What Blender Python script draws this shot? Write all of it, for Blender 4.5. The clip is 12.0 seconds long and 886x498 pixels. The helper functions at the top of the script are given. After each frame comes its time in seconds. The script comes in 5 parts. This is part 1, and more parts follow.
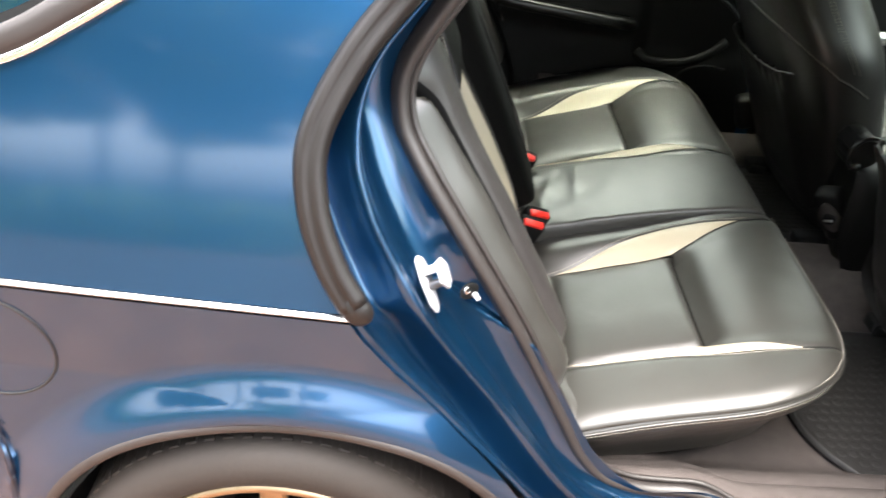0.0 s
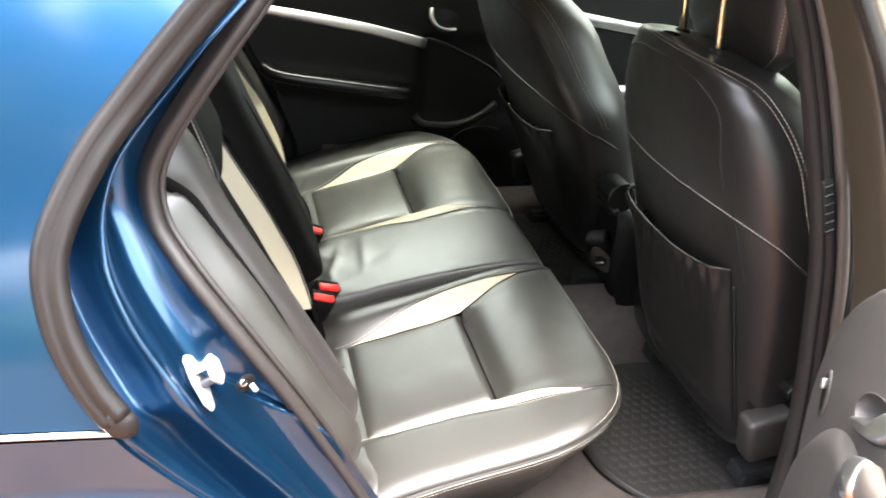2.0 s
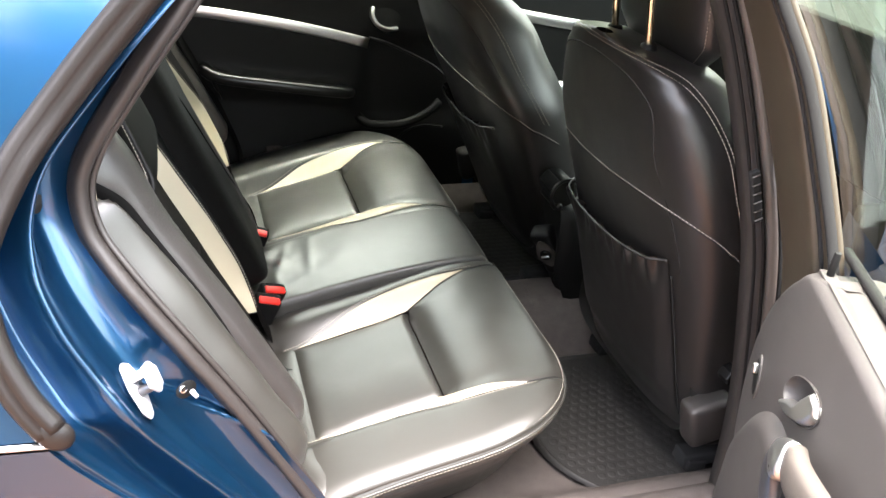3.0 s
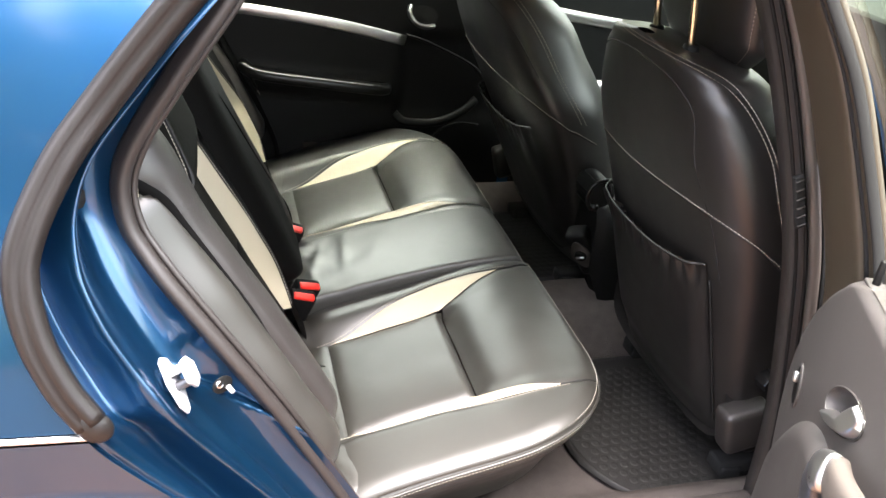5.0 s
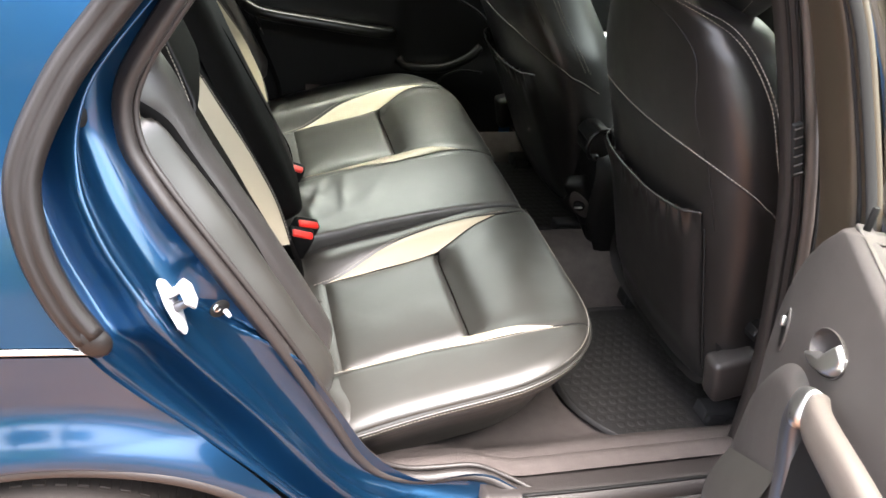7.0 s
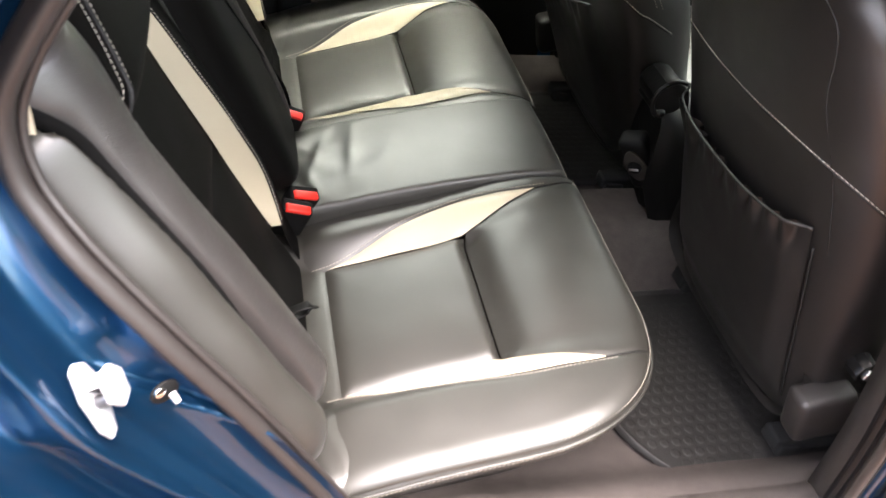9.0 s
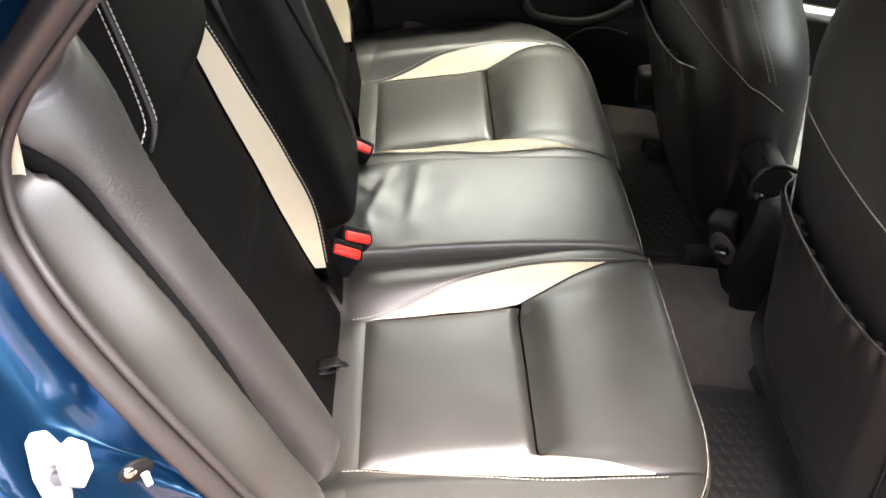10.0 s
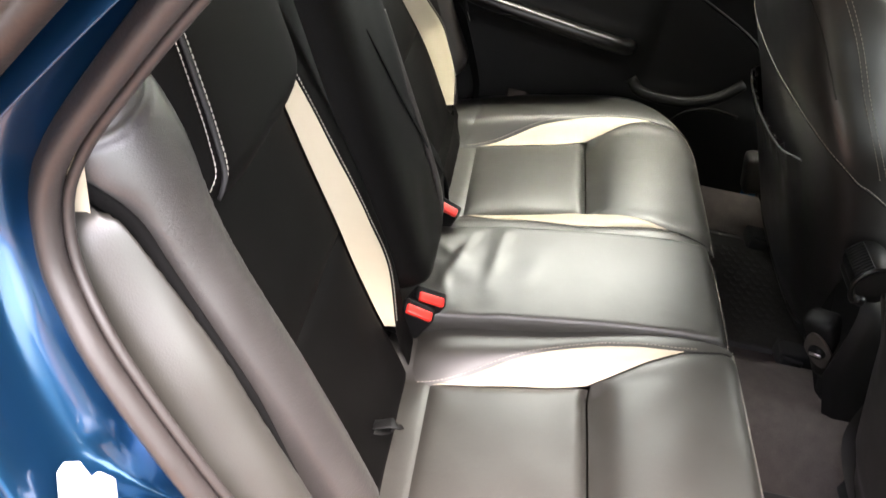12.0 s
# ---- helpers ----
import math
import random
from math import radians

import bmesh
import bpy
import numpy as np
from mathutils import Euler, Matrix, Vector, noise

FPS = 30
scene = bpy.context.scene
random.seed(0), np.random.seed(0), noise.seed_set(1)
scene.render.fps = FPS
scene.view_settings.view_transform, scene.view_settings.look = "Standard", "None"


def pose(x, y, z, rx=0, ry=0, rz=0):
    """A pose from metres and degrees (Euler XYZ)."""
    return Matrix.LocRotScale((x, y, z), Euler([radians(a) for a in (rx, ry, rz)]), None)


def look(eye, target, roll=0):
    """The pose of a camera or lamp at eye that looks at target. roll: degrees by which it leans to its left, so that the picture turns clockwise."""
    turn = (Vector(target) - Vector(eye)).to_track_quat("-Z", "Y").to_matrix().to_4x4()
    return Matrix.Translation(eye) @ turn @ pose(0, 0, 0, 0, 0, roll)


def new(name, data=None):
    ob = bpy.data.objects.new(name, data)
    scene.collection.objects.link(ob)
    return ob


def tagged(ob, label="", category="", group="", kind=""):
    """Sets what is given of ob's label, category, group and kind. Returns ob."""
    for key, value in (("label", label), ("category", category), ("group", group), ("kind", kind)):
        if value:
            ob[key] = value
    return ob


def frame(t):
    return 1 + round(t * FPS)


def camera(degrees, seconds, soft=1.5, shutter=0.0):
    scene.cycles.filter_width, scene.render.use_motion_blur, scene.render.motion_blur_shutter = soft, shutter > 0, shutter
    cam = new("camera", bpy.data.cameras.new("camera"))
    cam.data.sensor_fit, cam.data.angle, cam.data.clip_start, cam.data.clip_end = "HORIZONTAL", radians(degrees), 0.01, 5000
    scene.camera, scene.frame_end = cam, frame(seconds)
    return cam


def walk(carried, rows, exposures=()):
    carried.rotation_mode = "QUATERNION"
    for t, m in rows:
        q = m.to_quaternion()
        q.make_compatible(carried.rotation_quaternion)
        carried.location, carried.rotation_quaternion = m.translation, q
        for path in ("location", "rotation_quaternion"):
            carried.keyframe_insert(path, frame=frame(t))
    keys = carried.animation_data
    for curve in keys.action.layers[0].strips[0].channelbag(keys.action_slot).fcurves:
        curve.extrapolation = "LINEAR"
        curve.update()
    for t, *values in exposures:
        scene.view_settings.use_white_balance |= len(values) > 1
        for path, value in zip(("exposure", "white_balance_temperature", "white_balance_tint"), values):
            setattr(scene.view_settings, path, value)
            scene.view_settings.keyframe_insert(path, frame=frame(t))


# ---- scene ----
cam = camera(56.8, 12.0, shutter=0.5)
PATH = [
    (0, (-0.056, -0.897, 1.461), (0.02, 0.749, 0.327), 5.0),
    (0.5, (-0.05, -0.889, 1.47), (0.188, 0.765, 0.372), 6.7),
    (1, (-0.025, -0.888, 1.473), (0.303, 0.778, 0.416), 6.4),
    (1.5, (-0.004, -0.893, 1.487), (0.415, 0.784, 0.48), 6.0),
    (2, (0.015, -0.898, 1.499), (0.514, 0.773, 0.521), 6.1),
    (2.5, (0.033, -0.903, 1.503), (0.614, 0.747, 0.533), 6.6),
    (3, (0.038, -0.911, 1.507), (0.638, 0.73, 0.533), 6.1),
    (5, (0.032, -0.903, 1.509), (0.559, 0.755, 0.521), 5.9),
    (5.5, (0.02, -0.918, 1.508), (0.559, 0.735, 0.519), 6.6),
    (6, (0.008, -0.932, 1.49), (0.581, 0.704, 0.493), 6.6),
    (6.5, (0.029, -0.953, 1.49), (0.582, 0.665, 0.451), 7.7),
    (8.5, (0.035, -0.667, 1.462), (0.474, 0.84, 0.223), 7.3),
    (9, (0.11, -0.542, 1.456), (0.581, 0.888, 0.139), 10.2),
    (9.5, (0.149, -0.451, 1.452), (0.496, 1.001, 0.121), 11.9),
    (10, (0.175, -0.411, 1.443), (0.45, 1.069, 0.126), 13.1),
    (10.5, (0.213, -0.407, 1.43), (0.394, 1.078, 0.103), 12.9),
    (11, (0.218, -0.398, 1.431), (0.306, 1.105, 0.115), 12.7),
    (11.5, (0.221, -0.4, 1.44), (0.25, 1.127, 0.148), 12.3),
    (12, (0.224, -0.39, 1.451), (0.223, 1.171, 0.2), 12.1),
]
walk(cam, [(t, look(eye, target, roll)) for t, eye, target, roll in PATH],
     [(0, 3.84, 6500, 12), (1, 4.14, 6500, 13), (2.5, 4.32, 6480, 15), (5.5, 4.06, 6480, 16), (6.5, 4.00, 6480, 16), (8.5, 4.05, 6600, 18), (9.5, 4.22, 6650, 20), (10.5, 4.48, 6700, 22), (12, 4.58, 6700, 22)])

# ---- light ----
world = bpy.data.worlds.new("sky")
scene.world = world
world.use_nodes = True
wn = world.node_tree.nodes
sky = wn.new("ShaderNodeTexSky")
sky.sky_type, sky.sun_disc = "NISHITA", False
sky.sun_elevation, sky.sun_rotation = radians(73), radians(8)
sky.air_density, sky.dust_density, sky.ozone_density = 1.0, 6.0, 0.6
haze = wn.new("ShaderNodeHueSaturation")          # a veiled sky, nearly white
haze.inputs["Saturation"].default_value = 0.32
wn["Background"].inputs["Strength"].default_value = 0.23
world.node_tree.links.new(sky.outputs["Color"], haze.inputs["Color"])
world.node_tree.links.new(haze.outputs["Color"], wn["Background"].inputs["Color"])
sun_data = bpy.data.lights.new("sun", "SUN")
sun_data.energy, sun_data.angle, sun_data.color = 1.9, radians(42), (1.0, 0.93, 0.85)
sun = new("sun", sun_data)
sun.matrix_world = look((0.3, -1.7, 6.0), (0, 0, 0))
scene.view_settings.exposure = 3.6


# ---- materials ----
def material(name, base, rough=0.5, metal=0.0, spec=0.5, vary=0.0, scale=20.0, fine=0.0, fine_scale=400.0, coat=0.0,
             bump=0.0, bump_scale=300.0, wave=0.0, wave_scale=12.0, cells=False, second=None, stretch=(1, 1, 1), rvar=0.0, coat_rough=0.08, crease=0.0, crease_scale=26):
    """A procedural surface: two scales of colour variation, roughness variation, fine relief and a slow unevenness."""
    m = bpy.data.materials.new(name)
    m.use_nodes = True
    n, l = m.node_tree.nodes, m.node_tree.links
    b = n["Principled BSDF"]
    b.inputs["Roughness"].default_value, b.inputs["Metallic"].default_value = rough, metal
    b.inputs["Specular IOR Level"].default_value = spec
    b.inputs["Coat Weight"].default_value, b.inputs["Coat Roughness"].default_value = coat, coat_rough
    co = n.new("ShaderNodeTexCoord")
    mp = n.new("ShaderNodeMapping")
    mp.inputs["Scale"].default_value = stretch
    l.new(co.outputs["Object"], mp.inputs["Vector"])

    def tex(s, detail=3.0, rgh=0.55):
        t = n.new("ShaderNodeTexNoise")
        t.inputs["Scale"].default_value, t.inputs["Detail"].default_value, t.inputs["Roughness"].default_value = s, detail, rgh
        l.new(mp.outputs["Vector"], t.inputs["Vector"])
        return t

    base = (*base, 1.0)
    dark = tuple(c * (1 - vary) for c in base[:3]) + (1.0,)
    lite = tuple(min(1, c * (1 + vary)) for c in (second or base)[:3]) + (1.0,)
    ramp = n.new("ShaderNodeMix")
    ramp.data_type = "RGBA"
    ramp.inputs["A"].default_value, ramp.inputs["B"].default_value = dark, lite
    big = tex(scale)
    if fine:
        small = tex(fine_scale, 2.0)
        mix = n.new("ShaderNodeMix")
        mix.inputs["Factor"].default_value = fine
        l.new(big.outputs["Fac"], mix.inputs["A"])
        l.new(small.outputs["Fac"], mix.inputs["B"])
        l.new(mix.outputs["Result"], ramp.inputs["Factor"])
    else:
        l.new(big.outputs["Fac"], ramp.inputs["Factor"])
    l.new(ramp.outputs["Result"], b.inputs["Base Color"])
    if rvar:
        rr = n.new("ShaderNodeMapRange")
        rr.inputs["To Min"].default_value, rr.inputs["To Max"].default_value = max(0.02, rough - rvar), min(1, rough + rvar)
        rt = tex(scale * 2.3)
        l.new(rt.outputs["Fac"], rr.inputs["Value"])
        l.new(rr.outputs["Result"], b.inputs["Roughness"])
    last = None
    if wave:
        wb = n.new("ShaderNodeBump")
        wb.inputs["Strength"].default_value, wb.inputs["Distance"].default_value = 1.0, wave
        l.new(tex(wave_scale, 2.0).outputs["Fac"], wb.inputs["Height"])
        last = wb
    if crease:                                       # soft wrinkles that come and go
        cn, mask, mul, cb = tex(crease_scale, 4.0, 0.5), tex(7, 1.0), n.new("ShaderNodeMath"), n.new("ShaderNodeBump")
        cn.inputs["Distortion"].default_value = 0.5 if crease_scale < 50 else 1.4
        mr = n.new("ShaderNodeMapRange")
        mr.inputs["From Min"].default_value, mr.inputs["From Max"].default_value = (0.45, 0.68) if crease_scale < 50 else (0.30, 0.75)
        mul.operation = "MULTIPLY"
        l.new(mask.outputs["Fac"], mr.inputs["Value"])
        l.new(cn.outputs["Fac"], mul.inputs[0])
        l.new(mr.outputs["Result"], mul.inputs[1])
        cb.inputs["Strength"].default_value, cb.inputs["Distance"].default_value = 1.0, crease
        l.new(mul.outputs["Value"], cb.inputs["Height"])
        if last:
            l.new(last.outputs["Normal"], cb.inputs["Normal"])
        last = cb
    if bump:
        fb = n.new("ShaderNodeBump")
        fb.inputs["Strength"].default_value, fb.inputs["Distance"].default_value = 1.0, bump
        if cells:
            v = n.new("ShaderNodeTexVoronoi")
            v.inputs["Scale"].default_value = bump_scale
            l.new(mp.outputs["Vector"], v.inputs["Vector"])
            l.new(v.outputs["Distance"], fb.inputs["Height"])
        else:
            l.new(tex(bump_scale, 3.0).outputs["Fac"], fb.inputs["Height"])
        if last:
            l.new(last.outputs["Normal"], fb.inputs["Normal"])
        last = fb
    if last:
        l.new(last.outputs["Normal"], b.inputs["Normal"])
    return m


PAINT = material("blue_paint", (0.0072, 0.0500, 0.120), 0.29, 0.9, 0.5, 0.12, 5, 0.4, 2500, coat=1.0, coat_rough=0.09)
PAINT.node_tree.nodes["Principled BSDF"].inputs["Coat IOR"].default_value = 1.5
LEATHER = material("black_leather", (0.0152, 0.0143, 0.0116), 0.49, 0, 0.6, 0.25, 9, 0.3, 300, bump=0.00010, bump_scale=520, cells=True, wave=0.0009, wave_scale=9, rvar=0.06, coat=0.46, coat_rough=0.44, crease=0.0007)
# Darker copy of LEATHER: the front seats' dimness is put into the base colour
FRONT_SHADED = material("front_shaded_leather", (0.0060, 0.0052, 0.0048), 0.46, 0, 0.44, 0.25, 9, 0.3, 300, bump=0.00012, bump_scale=520, cells=True, wave=0.0012, wave_scale=9, rvar=0.08, coat=0.34, coat_rough=0.38, crease=0.0005)
# Matt hide, base far below LEATHER: the backrest's shade is in its colour
SHADED_MATT = material("shaded_matt_leather", (0.0016, 0.0014, 0.0013), 0.66, 0, 0.08, 0.25, 9, 0.3, 300, bump=0.00012, bump_scale=900, cells=True, wave=0.001, wave_scale=9)
CREASED = material("creased_black_leather", (0.0160, 0.0140, 0.0130), 0.48, 0, 0.65, 0.25, 9, 0.3, 300, bump=0.00016, bump_scale=420, cells=True, wave=0.0009, wave_scale=9, rvar=0.06, coat=0.40, coat_rough=0.45, crease=0.0011, crease_scale=95, stretch=(1.0, 1.0, 1.7))
CREAM = material("cream_leather", (0.40, 0.35, 0.255), 0.45, 0, 0.5, 0.06, 12, 0.3, 300, bump=0.0002, bump_scale=700, cells=True, wave=0.003, wave_scale=10)
FABRIC = material("black_cloth", (0.006, 0.006, 0.006), 0.8, 0, 0.3, 0.3, 30, 0.5, 900, bump=0.0003, bump_scale=1200)
STITCH = material("cream_thread", (0.27, 0.25, 0.215), 0.8, 0, 0.2, 0.1, 60)
SEAM = material("dark_seam", (0.010, 0.010, 0.010), 0.7, 0, 0.3, 0.2, 60)
PLASTIC = material("black_plastic", (0.003, 0.003, 0.003), 0.55, 0, 0.18, 0.2, 12, 0.3, 500, bump=0.0002, bump_scale=900, cells=True)
GLOSSY = material("shiny_black_plastic", (0.003, 0.003, 0.003), 0.30, 0, 0.3, 0.2, 20)
CARD = material("grey_door_plastic", (0.0255, 0.0226, 0.0212), 0.5, 0, 0.5, 0.12, 8, 0.3, 600, bump=0.0002, bump_scale=1100, cells=True, rvar=0.05)
FRAME = material("brown_frame_trim", (0.036, 0.0275, 0.0175), 0.42, 0, 0.5, 0.15, 8, 0.3, 500, bump=0.0002, bump_scale=900, cells=True)
RUBBER = material("grey_rubber", (0.015, 0.0125, 0.0115), 0.5, 0, 0.5, 0.2, 14, 0.4, 300, bump=0.0003, bump_scale=240, rvar=0.08)
STRIP = material("dark_rubber_strip", (0.0058, 0.0048, 0.0044), 0.42, 0, 0.35, 0.2, 14, 0.4, 300, bump=0.0003, bump_scale=240, rvar=0.08)
MAT = material("rubber_mat", (0.0070, 0.0066, 0.0064), 0.55, 0, 0.35, 0.35, 14, 0.4, 160, bump=0.0003, bump_scale=500, second=(0.013, 0.0122, 0.0118), rvar=0.1)
CARPET = material("grey_carpet", (0.041, 0.0350, 0.0325), 0.95, 0, 0.1, 0.45, 40, 0.6, 800, bump=0.003, bump_scale=600, second=(0.068, 0.058, 0.054))
SILVER = material("satin_silver", (0.50, 0.50, 0.49), 0.30, 1.0, 0.5, 0.05, 30)
STRAP = material("beige_grey_vinyl", (0.042, 0.036, 0.031), 0.45, 0, 0.5, 0.08, 10, 0.3, 500, bump=0.0001, bump_scale=900, cells=True)
STEEL = material("dark_satin_metal", (0.085, 0.087, 0.095), 0.38, 0.8, 0.5, 0.08, 20)
TRIM = material("beige_trim", (0.55, 0.48, 0.36), 0.8, 0, 0.2, 0.06, 20)
CHROME = material("bright_metal", (0.75, 0.74, 0.72), 0.16, 1.0, 0.5, 0.04, 30)
BRASS = material("warm_chrome", (0.72, 0.62, 0.42), 0.18, 1.0, 0.5, 0.05, 30)
WHITE = material("white_enamel", (0.25, 0.25, 0.26), 0.3, 0, 0.5, 0.04, 30)
RED = material("red_plastic", (0.62, 0.02, 0.012), 0.35, 0, 0.5, 0.08, 40)
WEBBING = material("belt_webbing", (0.0022, 0.0022, 0.0022), 0.85, 0, 0.06, 0.2, 40, bump=0.0006, bump_scale=500)
TYRE = material("tyre_rubber", (0.0125, 0.0090, 0.0066), 0.75, 0, 0.4, 0.3, 10, 0.5, 90, bump=0.0006, bump_scale=120)
RIM = material("gold_alloy", (0.36, 0.27, 0.17), 0.4, 1.0, 0.5, 0.1, 15)
SHELL = material("dark_underside", (0.012, 0.012, 0.012), 0.9, 0, 0.2, 0.2, 10)
PILLAR = material("dark_pillar_plastic", (0.024, 0.0205, 0.0185), 0.46, 0, 0.45, 0.15, 8, 0.3, 600, bump=0.0002, bump_scale=1000, cells=True)
LINER = material("beige_headliner", (0.56, 0.51, 0.39), 0.95, 0, 0.1, 0.08, 60, bump=0.0004, bump_scale=700)
GROUND = material("brown_gravel", (0.056, 0.030, 0.019), 0.95, 0, 0.2, 0.85, 5.0, 0.45, 18, bump=0.02, bump_scale=30, second=(0.096, 0.052, 0.033))
ASPHALT = material("reflected_dark_asphalt", (0.024, 0.023, 0.022), 0.9, 0, 0.25, 0.4, 1.5, 0.4, 60, bump=0.004, bump_scale=160, second=(0.036, 0.034, 0.032))
LEAF = material("green_leaves", (0.055, 0.10, 0.025), 0.6, 0, 0.4, 0.45, 3, 0.5, 30, second=(0.10, 0.15, 0.04))
BARK = material("bark", (0.11, 0.085, 0.06), 0.95, 0, 0.2, 0.4, 6, 0.5, 40, bump=0.01, bump_scale=25)


def glass_material():
    m = bpy.data.materials.new("window_glass")
    m.use_nodes = True
    n, l = m.node_tree.nodes, m.node_tree.links
    clear, gloss, mix, fr = n.new("ShaderNodeBsdfTransparent"), n.new("ShaderNodeBsdfGlossy"), n.new("ShaderNodeMixShader"), n.new("ShaderNodeFresnel")
    clear.inputs["Color"].default_value = (0.78, 0.87, 0.74, 1)
    gloss.inputs["Roughness"].default_value = 0.01
    fr.inputs["IOR"].default_value = 1.5
    l.new(fr.outputs["Fac"], mix.inputs["Fac"])
    l.new(clear.outputs["BSDF"], mix.inputs[1])
    l.new(gloss.outputs["BSDF"], mix.inputs[2])
    l.new(mix.outputs["Shader"], n["Material Output"].inputs["Surface"])
    return m


GLASS = glass_material()


# ---- helpers for shapes ----
def V(*a):
    return np.array(a, float)


def link_mesh(name, verts, faces, mat, parent=None, label="", smooth=True):
    me = bpy.data.meshes.new(name)
    me.from_pydata([tuple(map(float, v)) for v in verts], [], faces)
    me.update()
    if smooth:
        me.shade_smooth()
    me.materials.append(mat)
    ob = new(name, me)
    ob.parent = parent
    if label:
        ob["label"] = label
    return ob


def part(name, bm, mat, parent=None, label="", smooth=True):
    me = bpy.data.meshes.new(name)
    bm.to_mesh(me)
    bm.free()
    if smooth:
        me.shade_smooth()
        me.set_sharp_from_angle(angle=radians(40))
    me.materials.append(mat)
    ob = new(name, me)
    ob.parent = parent
    if label:
        ob["label"] = label
    return ob


def thing(name, label, category, at=(0, 0, 0), group="", kind=""):
    ob = new(name)
    ob.empty_display_size = 0.1
    return tagged(ob, label, category, group, kind)


def sheet(name, f, nu, nv, mat, parent=None, label="", closed=False, flip=False, us=None, vs=None):
    """A surface f(u, v) over the unit square; closed joins the last v to the first."""
    us = np.linspace(0, 1, nu) if us is None else us
    vs = np.linspace(0, 1, nv + 1)[:-1] if closed else (np.linspace(0, 1, nv) if vs is None else vs)
    nu, nv = len(us), len(vs)
    verts = [f(u, v) for u in us for v in vs]
    faces = []
    for i in range(nu - 1):
        for j in range(nv if closed else nv - 1):
            k = (j + 1) % nv
            q = (i * nv + j, (i + 1) * nv + j, (i + 1) * nv + k, i * nv + k)
            faces.append(q[::-1] if flip else q)
    return link_mesh(name, verts, faces, mat, parent, label)


def smooth_path(pts, n, closed=False):
    """n points evenly spaced on a Catmull-Rom curve through pts."""
    p = [np.array(q, float) for q in pts]
    if closed:
        p = [p[-1]] + p + [p[0], p[1]]
    else:
        p = [2 * p[0] - p[1]] + p + [2 * p[-1] - p[-2]]
    out = []
    for i in range(1, len(p) - 2):
        a, b, c, d = p[i - 1], p[i], p[i + 1], p[i + 2]
        for t in np.linspace(0, 1, 24, endpoint=False):
            out.append(0.5 * (2 * b + (c - a) * t + (2 * a - 5 * b + 4 * c - d) * t * t + (3 * b - a - 3 * c + d) * t ** 3))
    out.append(p[-2])
    out = np.array(out)
    s = np.r_[0, np.cumsum(np.linalg.norm(np.diff(out, axis=0), axis=1))]
    at = np.linspace(0, s[-1], n)
    return np.stack([np.interp(at, s, out[:, k]) for k in range(out.shape[1])], 1)


def curve(x, xs, ys):
    """Smooth value through knots."""
    xs, ys = np.array(xs, float), np.array(ys, float)
    if x <= xs[0]:
        return ys[0]
    if x >= xs[-1]:
        return ys[-1]
    i = int(np.searchsorted(xs, x)) - 1
    m = np.gradient(ys, xs)
    h = xs[i + 1] - xs[i]
    t = (x - xs[i]) / h
    return ((2 * t ** 3 - 3 * t * t + 1) * ys[i] + (t ** 3 - 2 * t * t + t) * h * m[i]
            + (-2 * t ** 3 + 3 * t * t) * ys[i + 1] + (t ** 3 - t * t) * h * m[i + 1])


def step(a, b, x):
    t = min(1.0, max(0.0, (x - a) / (b - a)))
    return t * t * (3 - 2 * t)


def sweep(name, path, section, mat, parent=None, label="", up=(0, 0, 1), size=None, caps=True, closed=False):
    """A section, points (a, b), carried along a path: a lies across, b along up. size(s) scales it on the way."""
    path = np.array(path, float)
    n, k = len(path), len(section)
    verts, faces = [], []
    for i in range(n):
        t = path[(i + 1) % n if closed else min(i + 1, n - 1)] - path[(i - 1) % n if closed else max(i - 1, 0)]
        t /= np.linalg.norm(t)
        u = np.array(up(i / (n - 1)) if callable(up) else up, float)
        a = np.cross(t, u)
        a /= np.linalg.norm(a)
        b = np.cross(a, t)
        g = size(i / (n - 1)) if size else 1.0
        verts += [path[i] + g * (p * a + q * b) for p, q in section]
    for i in range(n if closed else n - 1):
        for j in range(k):
            m, w = (i + 1) % n, (j + 1) % k
            faces.append((i * k + j, i * k + w, m * k + w, m * k + j))
    if caps and not closed:
        faces += [tuple(range(k))[::-1], tuple((n - 1) * k + j for j in range(k))]
    return link_mesh(name, verts, faces, mat, parent, label)


def oval(a, b, n=14, power=2.0):
    out = []
    for i in range(n):
        c, s = math.cos(2 * math.pi * i / n), math.sin(2 * math.pi * i / n)
        out.append((a * math.copysign(abs(c) ** (2 / power), c), b * math.copysign(abs(s) ** (2 / power), s)))
    return out


def box_bm(size, m=None, bevel=0.005, seg=3):
    bm = bmesh.new()
    bmesh.ops.create_cube(bm, size=1.0, matrix=Matrix.Diagonal((*size, 1)))
    if bevel:
        bmesh.ops.bevel(bm, geom=bm.edges[:], offset=bevel, segments=seg, affect="EDGES", profile=0.5)
    if m is not None:
        bmesh.ops.transform(bm, matrix=m, verts=bm.verts)
    return bm


def cyl_bm(r1, r2, depth, m=None, n=20, bevel=0.0):
    bm = bmesh.new()
    bmesh.ops.create_cone(bm, cap_ends=True, segments=n, radius1=r1, radius2=r2, depth=depth)
    if bevel:
        rim = [e for e in bm.edges if len(e.link_faces) == 2 and any(len(f.verts) > 4 for f in e.link_faces)]
        bmesh.ops.bevel(bm, geom=rim, offset=bevel, segments=2, affect="EDGES", profile=0.5)
    if m is not None:
        bmesh.ops.transform(bm, matrix=m, verts=bm.verts)
    return bm


